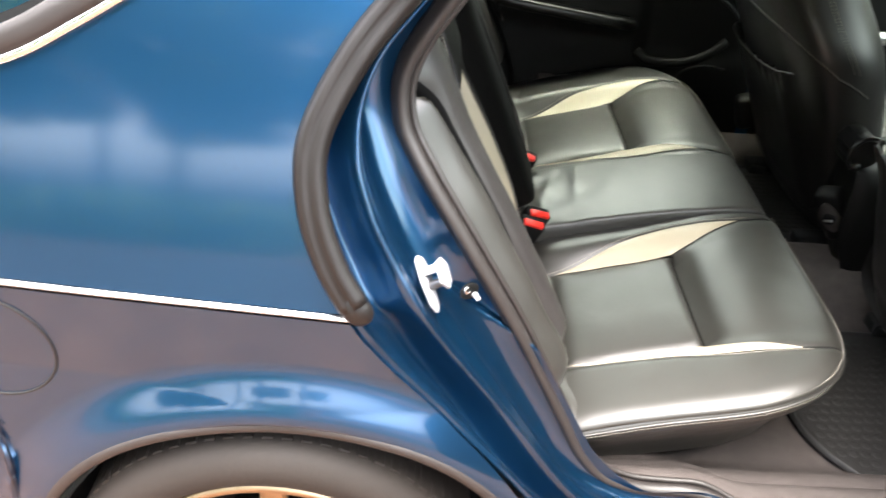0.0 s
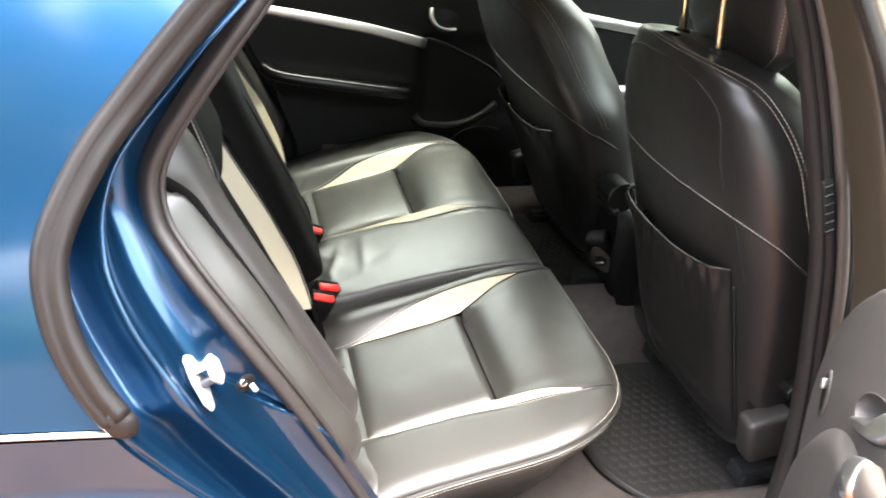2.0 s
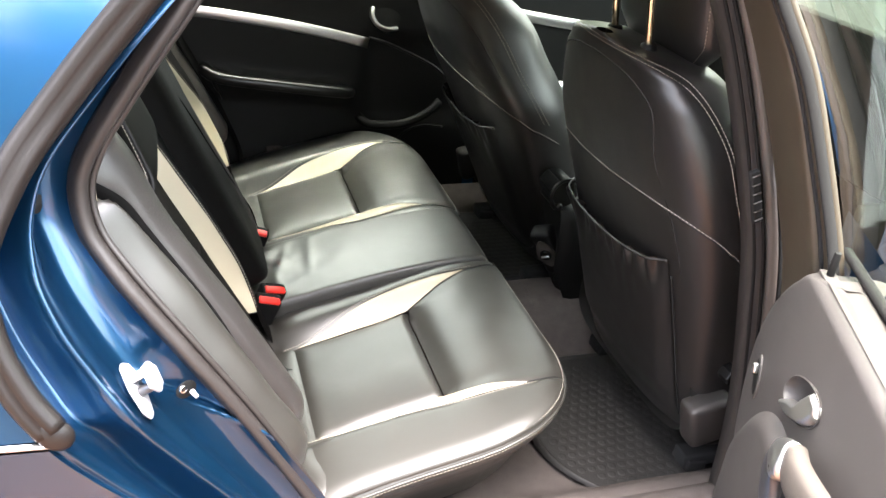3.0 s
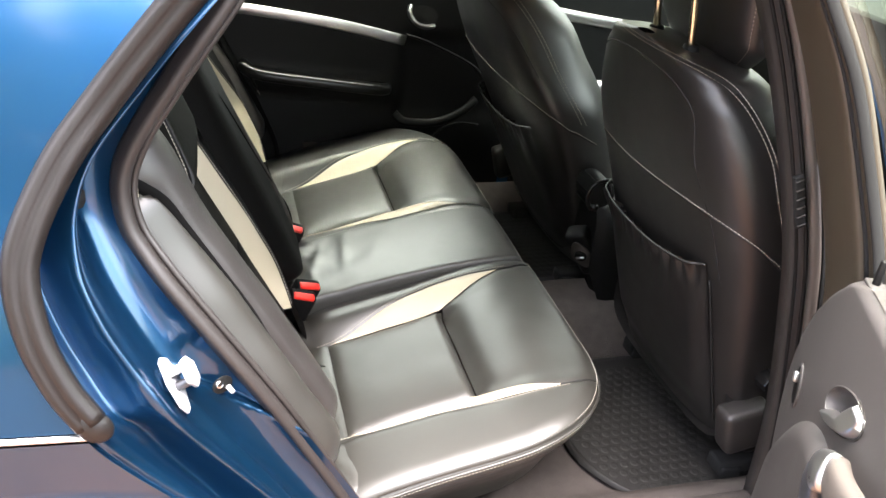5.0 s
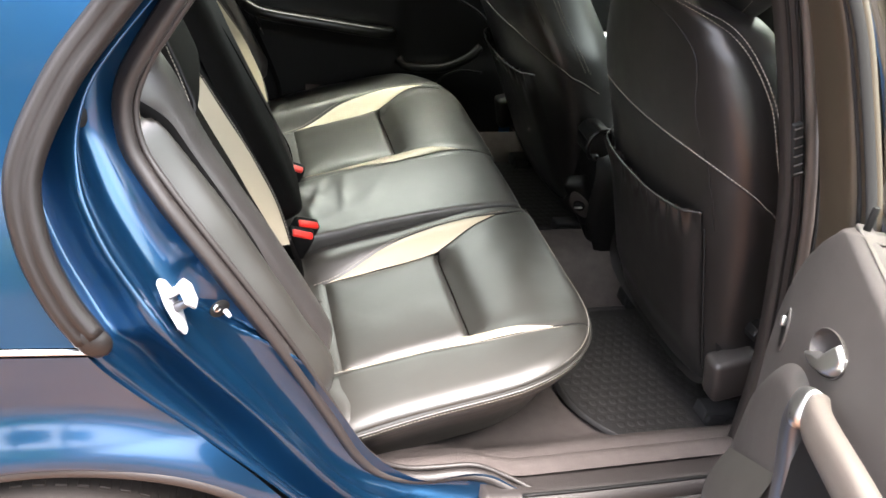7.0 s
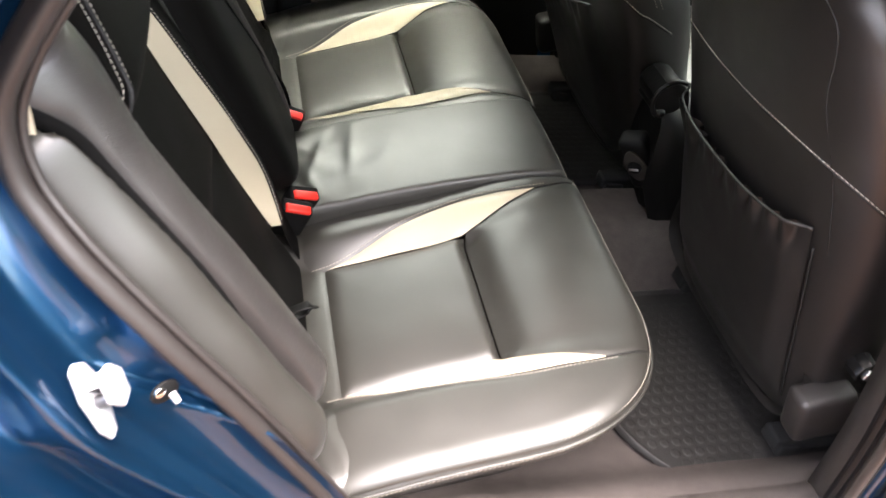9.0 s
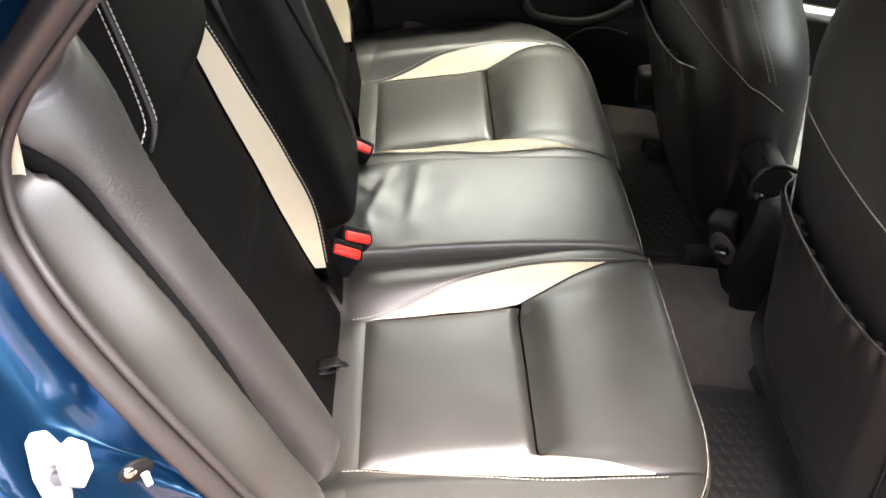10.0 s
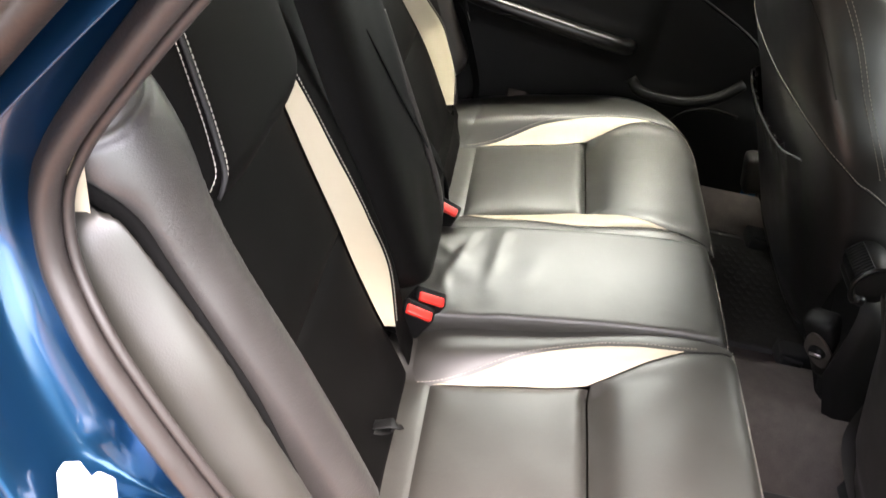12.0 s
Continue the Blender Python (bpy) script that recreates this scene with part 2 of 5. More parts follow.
def stitches(name, path, normal, parent, length=0.0045, gap=0.0022, width=0.0006, lift=0.0006, mat=None):
    """A row of thread dashes along a path, lying on a surface with that normal (a vector or f(i, p))."""
    path = np.array(path, float)
    s = np.r_[0, np.cumsum(np.linalg.norm(np.diff(path, axis=0), axis=1))]
    verts, faces = [], []
    at = 0.0
    while at + length < s[-1]:
        ends = [np.array([np.interp(q, s, path[:, k]) for k in range(3)]) for q in (at, at + length * 0.5, at + length)]
        t = ends[2] - ends[0]
        t /= np.linalg.norm(t)
        nn = np.array(normal(at / s[-1], ends[1]) if callable(normal) else normal, float)
        side = np.cross(t, nn)
        side /= np.linalg.norm(side)
        up = np.cross(side, t)
        k = len(verts)
        for j, (c, e) in enumerate(zip(ends, (0.6, 1.0, 0.6))):
            h = lift + (0.0007 if j == 1 else 0.0)
            verts += [c - side * width * e + up * (h - 0.0012), c - side * width * e * 0.6 + up * h, c + side * width * e * 0.6 + up * h, c + side * width * e + up * (h - 0.0012)]
        for j in range(2):
            for w in range(3):
                faces.append((k + 4 * j + w, k + 4 * j + w + 1, k + 4 * j + w + 5, k + 4 * j + w + 4))
        at += length + gap
    return link_mesh(name, verts, faces, mat or STITCH, parent)

MID = 0.776          # the car's centre line, y
GROUND_Z = -0.085


# ---- ground and trees ----
def ground():
    def f(u, v):
        x, y = (u - 0.5), (v - 0.5)
        k = 1 + 160 * (x * x + y * y) * 4
        X, Y = x * 12 * k, y * 12 * k
        d = math.hypot(X - 0.5, Y - MID)
        h = 0.02 * noise.noise(Vector((X * 0.8, Y * 0.8, 0))) * step(2.0, 6.0, d)
        return (X, Y, GROUND_Z + h)
    return tagged(sheet("ground", f, 90, 90, GROUND), "brown grey gravel yard under the car", "ground", kind="structure")


ground()
# Unseen lane, added so the quarter panel reflects dark above its crease
tagged(sheet("road", lambda u, v: (-40 + 80 * u, -8.6 + 6.0 * v, GROUND_Z + 0.03 - 0.05 * abs(2 * v - 1) ** 8), 40, 14, ASPHALT, flip=True), "unseen dark asphalt lane, added to darken the paint's reflection", "road", kind="structure")


def tree(x, y, height, spread, seed, crown_low=0.25):
    rng = random.Random(seed)
    root = thing("tree", "broadleaf tree with a full green crown, out of view, for reflections and shade", "tree", group="trees round the yard")
    root.location = (x, y, GROUND_Z)
    trunk = smooth_path([(0, 0, -0.1), (0.1, 0.05, height * 0.3), (-0.05, 0.1, height * 0.62), (0.05, 0, height * 0.9)], 16)
    sweep("trunk", trunk, oval(0.16, 0.16, 10), BARK, root, size=lambda s: 1.1 - 0.85 * s, up=(0, 1, 0))
    for i in range(6):
        a, h = i * 2.4 + rng.random(), height * rng.uniform(0.3, 0.65)
        r = spread * rng.uniform(0.5, 0.8)
        limb = smooth_path([(0.05, 0.05, h), (r * 0.5 * math.cos(a), r * 0.5 * math.sin(a), h + 0.5), (r * math.cos(a), r * math.sin(a), h + 1.3)], 10)
        sweep("limb", limb, oval(0.06, 0.06, 7), BARK, root, size=lambda s: 1.1 - 0.8 * s, up=(0.3, 0.2, 1))
    verts, faces = [], []
    lumps = [(rng.uniform(0, 2 * math.pi), rng.uniform(0.15, 0.85), rng.uniform(crown_low, 1.0), rng.uniform(0.55, 1.0)) for _ in range(72 if y < -5 else 26)]
    for a, r, h, s in lumps:
        taper = math.sin(math.pi * min(1, 0.25 + 0.75 * (h - crown_low) / (1 - crown_low))) ** 0.6
        c = V(spread * r * taper * math.cos(a), spread * r * taper * math.sin(a), height * h)
        for _ in range(150):
            d = np.array([rng.gauss(0, 1) for _ in range(3)])
            d /= np.linalg.norm(d)
            p = c + d * s * spread * 0.36 * rng.random() ** 0.4
            n = np.array([rng.gauss(0, 1), rng.gauss(0, 1), rng.gauss(0.6, 1)])
            t = np.cross(n, (0.3, 0.1, 1.0))
            t /= np.linalg.norm(t) + 1e-6
            b = np.cross(n, t)
            b /= np.linalg.norm(b) + 1e-6
            w = rng.uniform(0.12, 0.26)
            k = len(verts)
            verts += [p - t * w, p - b * w * 0.5, p + t * w, p + b * w * 0.5 + 0.02]
            faces.append((k, k + 1, k + 2, k + 3))
    ob = link_mesh("crown", verts, faces, LEAF, root, smooth=False)
    return root


# (-2.4, 5.2), (4.2, 5.0), (-6.4, 1.2), (6.6, 2.8): unseen, added to block light
TREES = [(-19.0, -15.5, 12.5, 3.2), (-14.0, -17.0, 13.0, 3.4), (-11.5, -18.5, 13.5, 3.2), (-9.0, -15.5, 12.5, 3.3), (-6.8, -18.0, 13.5, 3.2), (-4.5, -16.5, 13.0, 3.4), (-1.2, -17.0, 12.5, 3.0),
         (-2.4, 5.2, 13.0, 2.5), (4.2, 5.0, 13.0, 2.5), (9.5, 4.8, 9.0, 3.4), (-6.4, 1.2, 8.5, 2.8), (6.6, 2.8, 8.5, 2.3), (-9.5, 1.0, 8.5, 3.2), (-10.0, 5.0, 8.5, 3.2),
         (-11.0, 21.0, 6.5, 3.0), (10.0, 21.0, 7.0, 3.2), (-24.0, 1.5, 8.0, 3.4), (24.0, 3.0, 8.0, 3.4)]
for i, (x, y, hgt, spr) in enumerate(TREES):
    tree(x, y, hgt, spr, 11 + i, 0.30 if y < -5 else 0.56 if hgt > 12 else 0.12)


def hedge(y, x0, x1, height, seed):
    rng = random.Random(seed)
    ob = thing("hedge", "long clipped dark green hedge", "hedge")
    verts, faces = [], []
    for _ in range(9000):
        x = rng.uniform(x0, x1)
        top = height * (0.9 + 0.16 * noise.noise(Vector((x * 0.5, seed, 0))))
        z, d = GROUND_Z + top * rng.random() ** 0.8, rng.uniform(-0.5, 0.5)
        n = np.array([rng.gauss(0, 1), rng.gauss(0, 1), rng.gauss(0.4, 1)])
        t = np.cross(n, (0.3, 0.1, 1.0))
        t /= np.linalg.norm(t) + 1e-6
        b = np.cross(n, t)
        b /= np.linalg.norm(b) + 1e-6
        w = rng.uniform(0.08, 0.16)
        p, k = V(x, y + d, z), len(verts)
        verts += [p - t * w, p - b * w * 0.6, p + t * w, p + b * w * 0.6]
        faces.append((k, k + 1, k + 2, k + 3))
    link_mesh("foliage", verts, faces, LEAF, ob, smooth=False)
    part("hedge_core", box_bm((x1 - x0, 0.5, height * 0.8), pose((x0 + x1) / 2, y, GROUND_Z + height * 0.4), 0.1, 2), LEAF, ob)
    return ob


hedge(-9.5, -34.0, -1.0, 1.3, 3)
hedge(9.5, -14.0, 14.0, 1.5, 4)


# ---- car body ----
car = thing("car", "blue metallic saloon car with its rear door open", "car")

EDGE_Z = [0.20, 0.34, 0.483, 0.555, 0.632, 0.677, 0.732, 0.815, 0.86, 0.91, 0.96, 1.02, 1.08, 1.135, 1.18, 1.27, 1.38]
EDGE_X = [0.30, 0.235, 0.134, 0.076, 0.001, -0.043, -0.086, -0.136, -0.163, -0.185, -0.194, -0.193, -0.170, -0.130, -0.088, 0.008, 0.13]


def edge_x(z):
    """Rear edge of the rear door's opening, on the outer skin."""
    return curve(z, EDGE_Z, EDGE_X)


def crease_z(x):
    return 0.808 - 0.062 * (x + 0.14)


ARCH_X, ARCH_Z, ARCH_A, ARCH_B = -0.22, 0.20, 0.405, 0.417


def arch_z(x):
    q = abs(x - ARCH_X) / ARCH_A
    return ARCH_Z + ARCH_B * max(0.0, 1 - q ** 2.3) ** 0.5 if q < 1 else 0.12


def skin_y(x, z):
    dz = z - crease_z(x)
    if dz >= 0:
        y = -0.106 + 0.235 * dz + 0.23 * dz * dz
    else:
        y = -0.116 + 0.16 * min(-dz, 0.16) + 0.05 * max(0, -dz - 0.16)
        r = math.hypot((x - ARCH_X) / ARCH_A, (z - ARCH_Z) / ARCH_B)
        y -= 0.040 * step(1.24, 1.03, r) - 0.012 * step(1.03, 0.985, r)
    y += 0.05 * max(0.0, -x - 0.35) ** 2
    return y


def upper_skin(u, v):
    z = crease_z(-0.3) + v * 0.62
    x = edge_x(z) + (-1.75 - edge_x(z)) * (u ** 1.3)
    z = z + (crease_z(x) - crease_z(-0.3)) * (1 - v)
    return (x, skin_y(x, z + 1e-5), z)


sheet("quarter_panel_upper", upper_skin, 70, 60, PAINT, car, "blue metallic rear quarter panel")


def lower_skin(u, v):
    x = -0.12 + (-1.9 - -0.12) * u
    for _ in range(12):
        top = crease_z(x) - 0.008
        z = arch_z(x) + (top - arch_z(x)) * v
        x = 0.5 * x + 0.5 * (edge_x(z) + (-1.9 - edge_x(z)) * u)
    return (x, skin_y(x, z), z)


us = np.r_[np.linspace(0, 0.46, 110), np.linspace(0.47, 1, 20)]
sheet("quarter_panel_lower", lower_skin, 0, 50, PAINT, car, "blue metallic lower quarter panel with flared arch", us=us)


def crease_strip(u, v):
    z0 = 0.80
    x = edge_x(z0) + 0.004 + (-1.85 - edge_x(z0)) * u
    a = math.pi * (v - 0.5)
    zc = crease_z(x)
    return (x, skin_y(x, zc - 0.012) + 0.006 - 0.0065 * math.cos(a), zc - 0.004 + 0.0034 * math.sin(a))


sheet("crease_trim", crease_strip, 40, 9, SILVER, car, "thin bright moulding along the body crease")

# arch lip and the dark well behind it
lip = []
for a in np.linspace(0.0, math.pi, 60):
    c, s = math.cos(a), math.sin(a)
    x = ARCH_X + ARCH_A * c * 0.999
    lip.append((x, 0, arch_z(x) if 0 < s else 0.12))
lip = [(x, skin_y(x, z + 0.004) + 0.004, z) for x, _, z in lip if z > 0.13]
sweep("arch_lip", lip, oval(0.010, 0.007, 10), RUBBER, car, "dark wheel arch edge", up=(0, 1, 0))


def well(u, v):
    a = math.pi * u
    x, z = ARCH_X + (ARCH_A + 0.015) * math.cos(a), ARCH_Z - 0.15 + (ARCH_B + 0.165) * math.sin(a)
    return (x, -0.10 + 0.36 * v, z)


sheet("wheel_well", well, 40, 4, SHELL, car, "black wheel arch liner")
part("inner_wall", box_bm((0.80, 0.02, 0.8), pose(-0.50, 0.27, 0.3), 0), SHELL, car)


def wheel(x, y, side):
    tyre_r, rim_r, z = 0.322, 0.232, 0.238
    prof = [(rim_r, -0.055), (rim_r + 0.012, -0.092), (rim_r + 0.045, -0.104), (tyre_r - 0.022, -0.098), (tyre_r - 0.006, -0.082), (tyre_r, -0.05),
            (tyre_r, 0.05), (tyre_r - 0.008, 0.085), (rim_r + 0.04, 0.104), (rim_r, 0.07)]
    prof = smooth_path(prof, 36)

    def t(u, v):
        i = u * (len(prof) - 1)
        r, w = np.array([np.interp(i, range(len(prof)), prof[:, k]) for k in (0, 1)])
        a = 2 * math.pi * v
        return (x + r * math.cos(a), y - side * (-w), z + r * math.sin(a))

    wh = sheet("wheel", t, 36, 72, TYRE, car, "worn black tyre on a gold alloy rim", closed=True)
    for k in range(72):                                       # tread blocks
        a = 2 * math.pi * k / 72
        if math.sin(a) < 0.2:
            continue
        m = Matrix.Translation((x, y, z)) @ Matrix.Rotation(-a, 4, "Y") @ pose(tyre_r - 0.0022, -side * 0.045, 0, 0, 0, 0)
        part("tread_block", box_bm((0.008, 0.05, 0.016), m, 0.001, 1), TYRE, wh, smooth=False)
    rp = smooth_path([(rim_r + 0.006, -0.070), (rim_r + 0.004, -0.086), (rim_r - 0.008, -0.088), (rim_r - 0.016, -0.076), (rim_r - 0.022, -0.02), (rim_r - 0.03, 0.06)], 20)

    def r_(u, v):
        r, w = (np.interp(u * 19, range(20), rp[:, k]) for k in (0, 1))
        a = 2 * math.pi * v
        return (x + r * math.cos(a), y - side * (-w), z + r * math.sin(a))

    sheet("rim", r_, 20, 64, RIM, wh, "gold tinted alloy rim", closed=True)
    for k in range(7):
        a = 2 * math.pi * k / 7 + math.pi / 2
        path = [(x + r * math.cos(a), y - side * 0.052 * (1.0 if r > 0.1 else 0.8), z + r * math.sin(a)) for r in (0.04, 0.09, 0.15, 0.216)]
        sweep("spoke", smooth_path(path, 8), oval(0.022, 0.012, 10, 3), RIM, wh, up=(0, 1, 0))
    part("hub", cyl_bm(0.055, 0.05, 0.04, pose(x, y - side * 0.05, z, 90), 24, 0.006), RIM, wh)


wheel(-0.245, -0.02, 1)

# fuel flap: a round gap line on the skin
ring = [(-0.600 + 0.088 * math.cos(a), 0, 0.714 + 0.097 * math.sin(a)) for a in np.linspace(0, 2 * math.pi, 60, endpoint=False)]
ring = [(x, skin_y(x, z) - 0.0005, z) for x, _, z in ring]
flap = sweep("fuel_flap_gap", ring, oval(0.0022, 0.0022, 6), SEAM, car, "round shut line of the fuel flap", up=(0, 1, 0), closed=True)
gap = smooth_path([(x, skin_y(x, z) - 0.0005, z) for x, z in ((-0.86, 0.527), (-0.78, 0.519), (-0.70, 0.510), (-0.645, 0.50))], 20)
sweep("bumper_gap", gap, oval(0.0014, 0.0014, 6), SILVER, car, "pale edge of the bumper joint", up=(0, 1, 0))

# rear quarter window with its bright moulding
qw = [(-0.30, 1.208), (-0.396, 1.152), (-0.439, 1.127), (-0.52, 1.086), (-0.66, 1.050), (-0.95, 1.035)]
qp = smooth_path([(x, skin_y(x, z) - 0.006, z) for x, z in qw], 40)
sweep("window_moulding", qp, oval(0.006, 0.004, 8), CHROME, car, "bright moulding under the rear quarter window", up=(0, 1, 0))
qs = smooth_path([(x - 0.004, skin_y(x, z) - 0.004, z + 0.018) for x, z in qw], 40)
sweep("window_seal", qs, oval(0.016, 0.007, 10), RUBBER, car, "grey rubber window seal", up=(0, 1, 0))
qg = smooth_path([(x - 0.004, skin_y(x, z + 0.03) - 0.001, z + 0.034) for x, z in qw], 40)
qi = smooth_path([(x - 0.004, skin_y(x, z + 0.04) - 0.0015, z + 0.044) for x, z in qw], 40)
sheet("window_band", lambda u, v: (1 - v) * np.interp(u * 39, range(40), qg[:, 0]) * V(1, 0, 0) + V(v * np.interp(u * 39, range(40), qi[:, 0]), -0.003 + (1 - v) * np.interp(u * 39, range(40), qg[:, 1]) + v * np.interp(u * 39, range(40), qi[:, 1]), (1 - v) * np.interp(u * 39, range(40), qg[:, 2]) + v * np.interp(u * 39, range(40), qi[:, 2])), 40, 3, PLASTIC, car, "black window surround")
qpane = sheet("quarter_window", lambda u, v: V(np.interp(u * 39, range(40), qi[:, 0]) - 0.0 * v, skin_y(np.interp(u * 39, range(40), qi[:, 0]), np.interp(u * 39, range(40), qi[:, 2]) * (1 - v) + 1.42 * v) - 0.004, np.interp(u * 39, range(40), qi[:, 2]) * (1 - v) + 1.42 * v), 40, 8, GLASS, car, "tinted rear quarter window")


# ---- door opening: painted jamb, seals, striker ----
INNER = [(0.115, 0.115, 1.36), (0.060, 0.100, 1.274), (0.0, 0.092, 1.19), (-0.062, 0.088, 1.095), (-0.081, 0.085, 1.044), (-0.078, 0.076, 0.99), (-0.061, 0.064, 0.955), (-0.031, 0.048, 0.908), (0.032, 0.034, 0.811),
         (0.111, 0.03, 0.679), (0.194, 0.03, 0.52), (0.239, 0.03, 0.435), (0.29, 0.03, 0.380), (0.36, 0.030, 0.356), (0.44, 0.030, 0.354), (0.49, 0.022, 0.346), (0.54, 0.0, 0.326), (0.62, -0.03, 0.310), (0.80, -0.045, 0.305), (1.0, -0.045, 0.305)]
inner = smooth_path(INNER, 120)
OUTER = [(edge_x(z), skin_y(edge_x(z), z), z) for z in (1.38, 1.303, 1.212, 1.109, 1.009, 0.927, 0.86, 0.80, 0.728, 0.632, 0.543, 0.469, 0.40, 0.34)]
OUTER += [(0.30, -0.09, 0.285), (0.42, -0.085, 0.268), (0.60, -0.085, 0.262), (0.90, -0.085, 0.262)]
outer = smooth_path(OUTER, 120)


def along(path, s):
    i = s * (len(path) - 1)
    return np.array([np.interp(i, range(len(path)), path[:, k]) for k in range(3)])


JAMB_V = [0.0, 0.03, 0.06, 0.09, 0.13, 0.20, 0.27, 0.32, 0.36, 0.40, 0.43, 0.46, 0.50, 0.55, 0.60, 0.68, 0.78, 0.92, 1.0]
JAMB_DEEP = [0.0, 0.005, 0.002, 0.004, 0.011, 0.030, 0.048, 0.050, 0.034, 0.010, 0.002, 0.005, 0.014, 0.028, 0.043, 0.060, 0.067, 0.054, 0.032]


def jamb(u, v):
    a, b = along(outer, u), along(inner, u)
    k = v - 0.012 * math.sin(math.pi * v)
    d = curve(v, JAMB_V, JAMB_DEEP)
    t = along(outer, min(1, u + 0.01)) - along(outer, max(0, u - 0.01))
    n = np.cross(b - a, t)
    n /= np.linalg.norm(n)
    if n[1] < 0:
        n = -n
    low = step(0.50, 0.75, u)
    d *= 1 - 0.40 * low
    p = a + (b - a) * k + n * (d - 0.032 * k)
    below = 0.763 - 0.76 * p[0] - p[2]                      # a raised facet under the striker
    return p - n * 0.024 * step(0.0, 0.016, below) * step(0.50, 0.64, v) * step(0.80, 0.6, u)


sheet("door_jamb", jamb, 150, 130, PAINT, car, "blue painted inner edge of the door opening")

seal_profile = [(-0.012, -0.006), (-0.013, 0.004), (-0.009, 0.011), (-0.002, 0.0135), (0.005, 0.011), (0.008, 0.004), (0.013, 0.001), (0.015, -0.006), (0.0, -0.009)]
sweep("opening_seal", inner + V(0, -0.004, 0), [(0.92 * a, 1.1 * b) for a, b in seal_profile], RUBBER, car, "grey rubber seal round the door opening", up=(0, -1, 0))
bead = []
for i in range(len(inner)):
    t = inner[min(i + 1, 119)] - inner[max(i - 1, 0)]
    n = np.cross(t, V(0, 1, 0))
    n *= (1 if np.dot(n, V(0.62, 0, 0.75) - inner[i]) > 0 else -1) / np.linalg.norm(n)
    bead.append(inner[i] + 0.0150 * n + V(0, 0.004, 0))
sweep("seal_bead", smooth_path(bead[::4], 150), oval(0.0046, 0.0050, 10), RUBBER, car, "thin inner bead of the rubber seal", up=(0, -1, 0))
drip = smooth_path([(0.090, 0.010, 1.38), (-0.006, 0.014, 1.27), (-0.080, 0.004, 1.18)] + [(edge_x(z) + 0.017, skin_y(edge_x(z), z) - 0.004, z) for z in (1.109, 1.02, 0.94, 0.87, 0.822)], 70)
drip_profile = [(-0.019, -0.006), (-0.020, 0.004), (-0.013, 0.012), (-0.004, 0.013), (0.000, 0.008), (0.005, 0.012), (0.014, 0.011), (0.020, 0.003), (0.018, -0.007)]
sweep("door_edge_seal", drip, drip_profile, STRIP, car, "worn black rubber strip on the door opening's edge", up=(0, -1, 0))
tip = drip[-1]
bm = bmesh.new()
bmesh.ops.create_uvsphere(bm, u_segments=18, v_segments=12, radius=1.0)
bmesh.ops.transform(bm, matrix=Matrix.Translation(tip + V(0.004, 0, -0.006)) @ Matrix.Rotation(radians(-38), 4, "Y") @ Matrix.Diagonal((0.020, 0.013, 0.024, 1)), verts=bm.verts)
part("seal_end", bm, STRIP, car, "moulded end of the rubber strip")

# striker: plate with two bolts' seats and a bar
def axes(at, x, y, z):
    m = Matrix((x, y, z)).transposed().to_4x4()
    return Matrix.Translation(at) @ m


s_up, s_n = Vector((-0.36, 0.53, 0.71)).normalized(), Vector((0.86, -0.14, 0.54)).normalized()
s_n = (s_n - s_up * s_n.dot(s_up)).normalized()
STRIKER = axes((-0.034, -0.022, 0.800), s_up.cross(s_n), s_up, s_n)


def plate_bm(outline, thick, m, bevel=0.002):
    bm = bmesh.new()
    vs = [bm.verts.new((x, y, 0)) for x, y in outline]
    f = bm.faces.new(vs)
    ext = bmesh.ops.extrude_face_region(bm, geom=[f])
    bmesh.ops.translate(bm, verts=[e for e in ext["geom"] if isinstance(e, bmesh.types.BMVert)], vec=(0, 0, thick))
    bmesh.ops.recalc_face_normals(bm, faces=bm.faces)
    bmesh.ops.bevel(bm, geom=bm.edges[:], offset=bevel, segments=2, affect="EDGES", profile=0.5)
    bmesh.ops.transform(bm, matrix=m, verts=bm.verts)
    return bm


striker = part("striker", plate_bm([(-0.014, 0.034), (-0.006, 0.040), (0.008, 0.036), (0.018, 0.018), (0.016, -0.012), (0.008, -0.036), (-0.002, -0.042), (-0.012, -0.030), (-0.018, 0.004)], 0.005, STRIKER, 0.0018), WHITE, car, "white enamelled door striker")
part("striker_bar", cyl_bm(0.0065, 0.0065, 0.028, STRIKER @ pose(0.0, -0.004, 0.017), 16, 0.001), STEEL, striker, "bare steel bar")
part("bracket", box_bm((0.022, 0.012, 0.030), STRIKER @ pose(0.001, 0.016, 0.016), 0.003, 2), WHITE, striker)
part("striker_cap", plate_bm([(-0.016, 0.019), (0.004, 0.024), (0.018, 0.013), (0.016, -0.010), (0.000, -0.020), (-0.016, -0.010)], 0.006, STRIKER @ pose(0.0, 0.004, 0.026), 0.002), WHITE, striker)
BTN = Matrix.Translation((0.026, 0.006, 0.772)) @ Matrix.Rotation(radians(36), 4, "Z") @ Matrix.Rotation(radians(80), 4, "X")
bt = part("door_switch", plate_bm([(0.016 * math.cos(a), 0.012 * math.sin(a)) for a in np.linspace(0, 2 * math.pi, 14, endpoint=False)], 0.004, BTN, 0.001), PLASTIC, car, "black courtesy light switch")
part("plunger", cyl_bm(0.004, 0.0032, 0.013, BTN @ pose(0.006, -0.008, 0.010, 30), 12, 0.001), WHITE, bt, "white plunger")
part("screw", cyl_bm(0.0065, 0.0055, 0.004, BTN @ pose(-0.006, 0.004, 0.005), 12, 0.001), CHROME, bt)

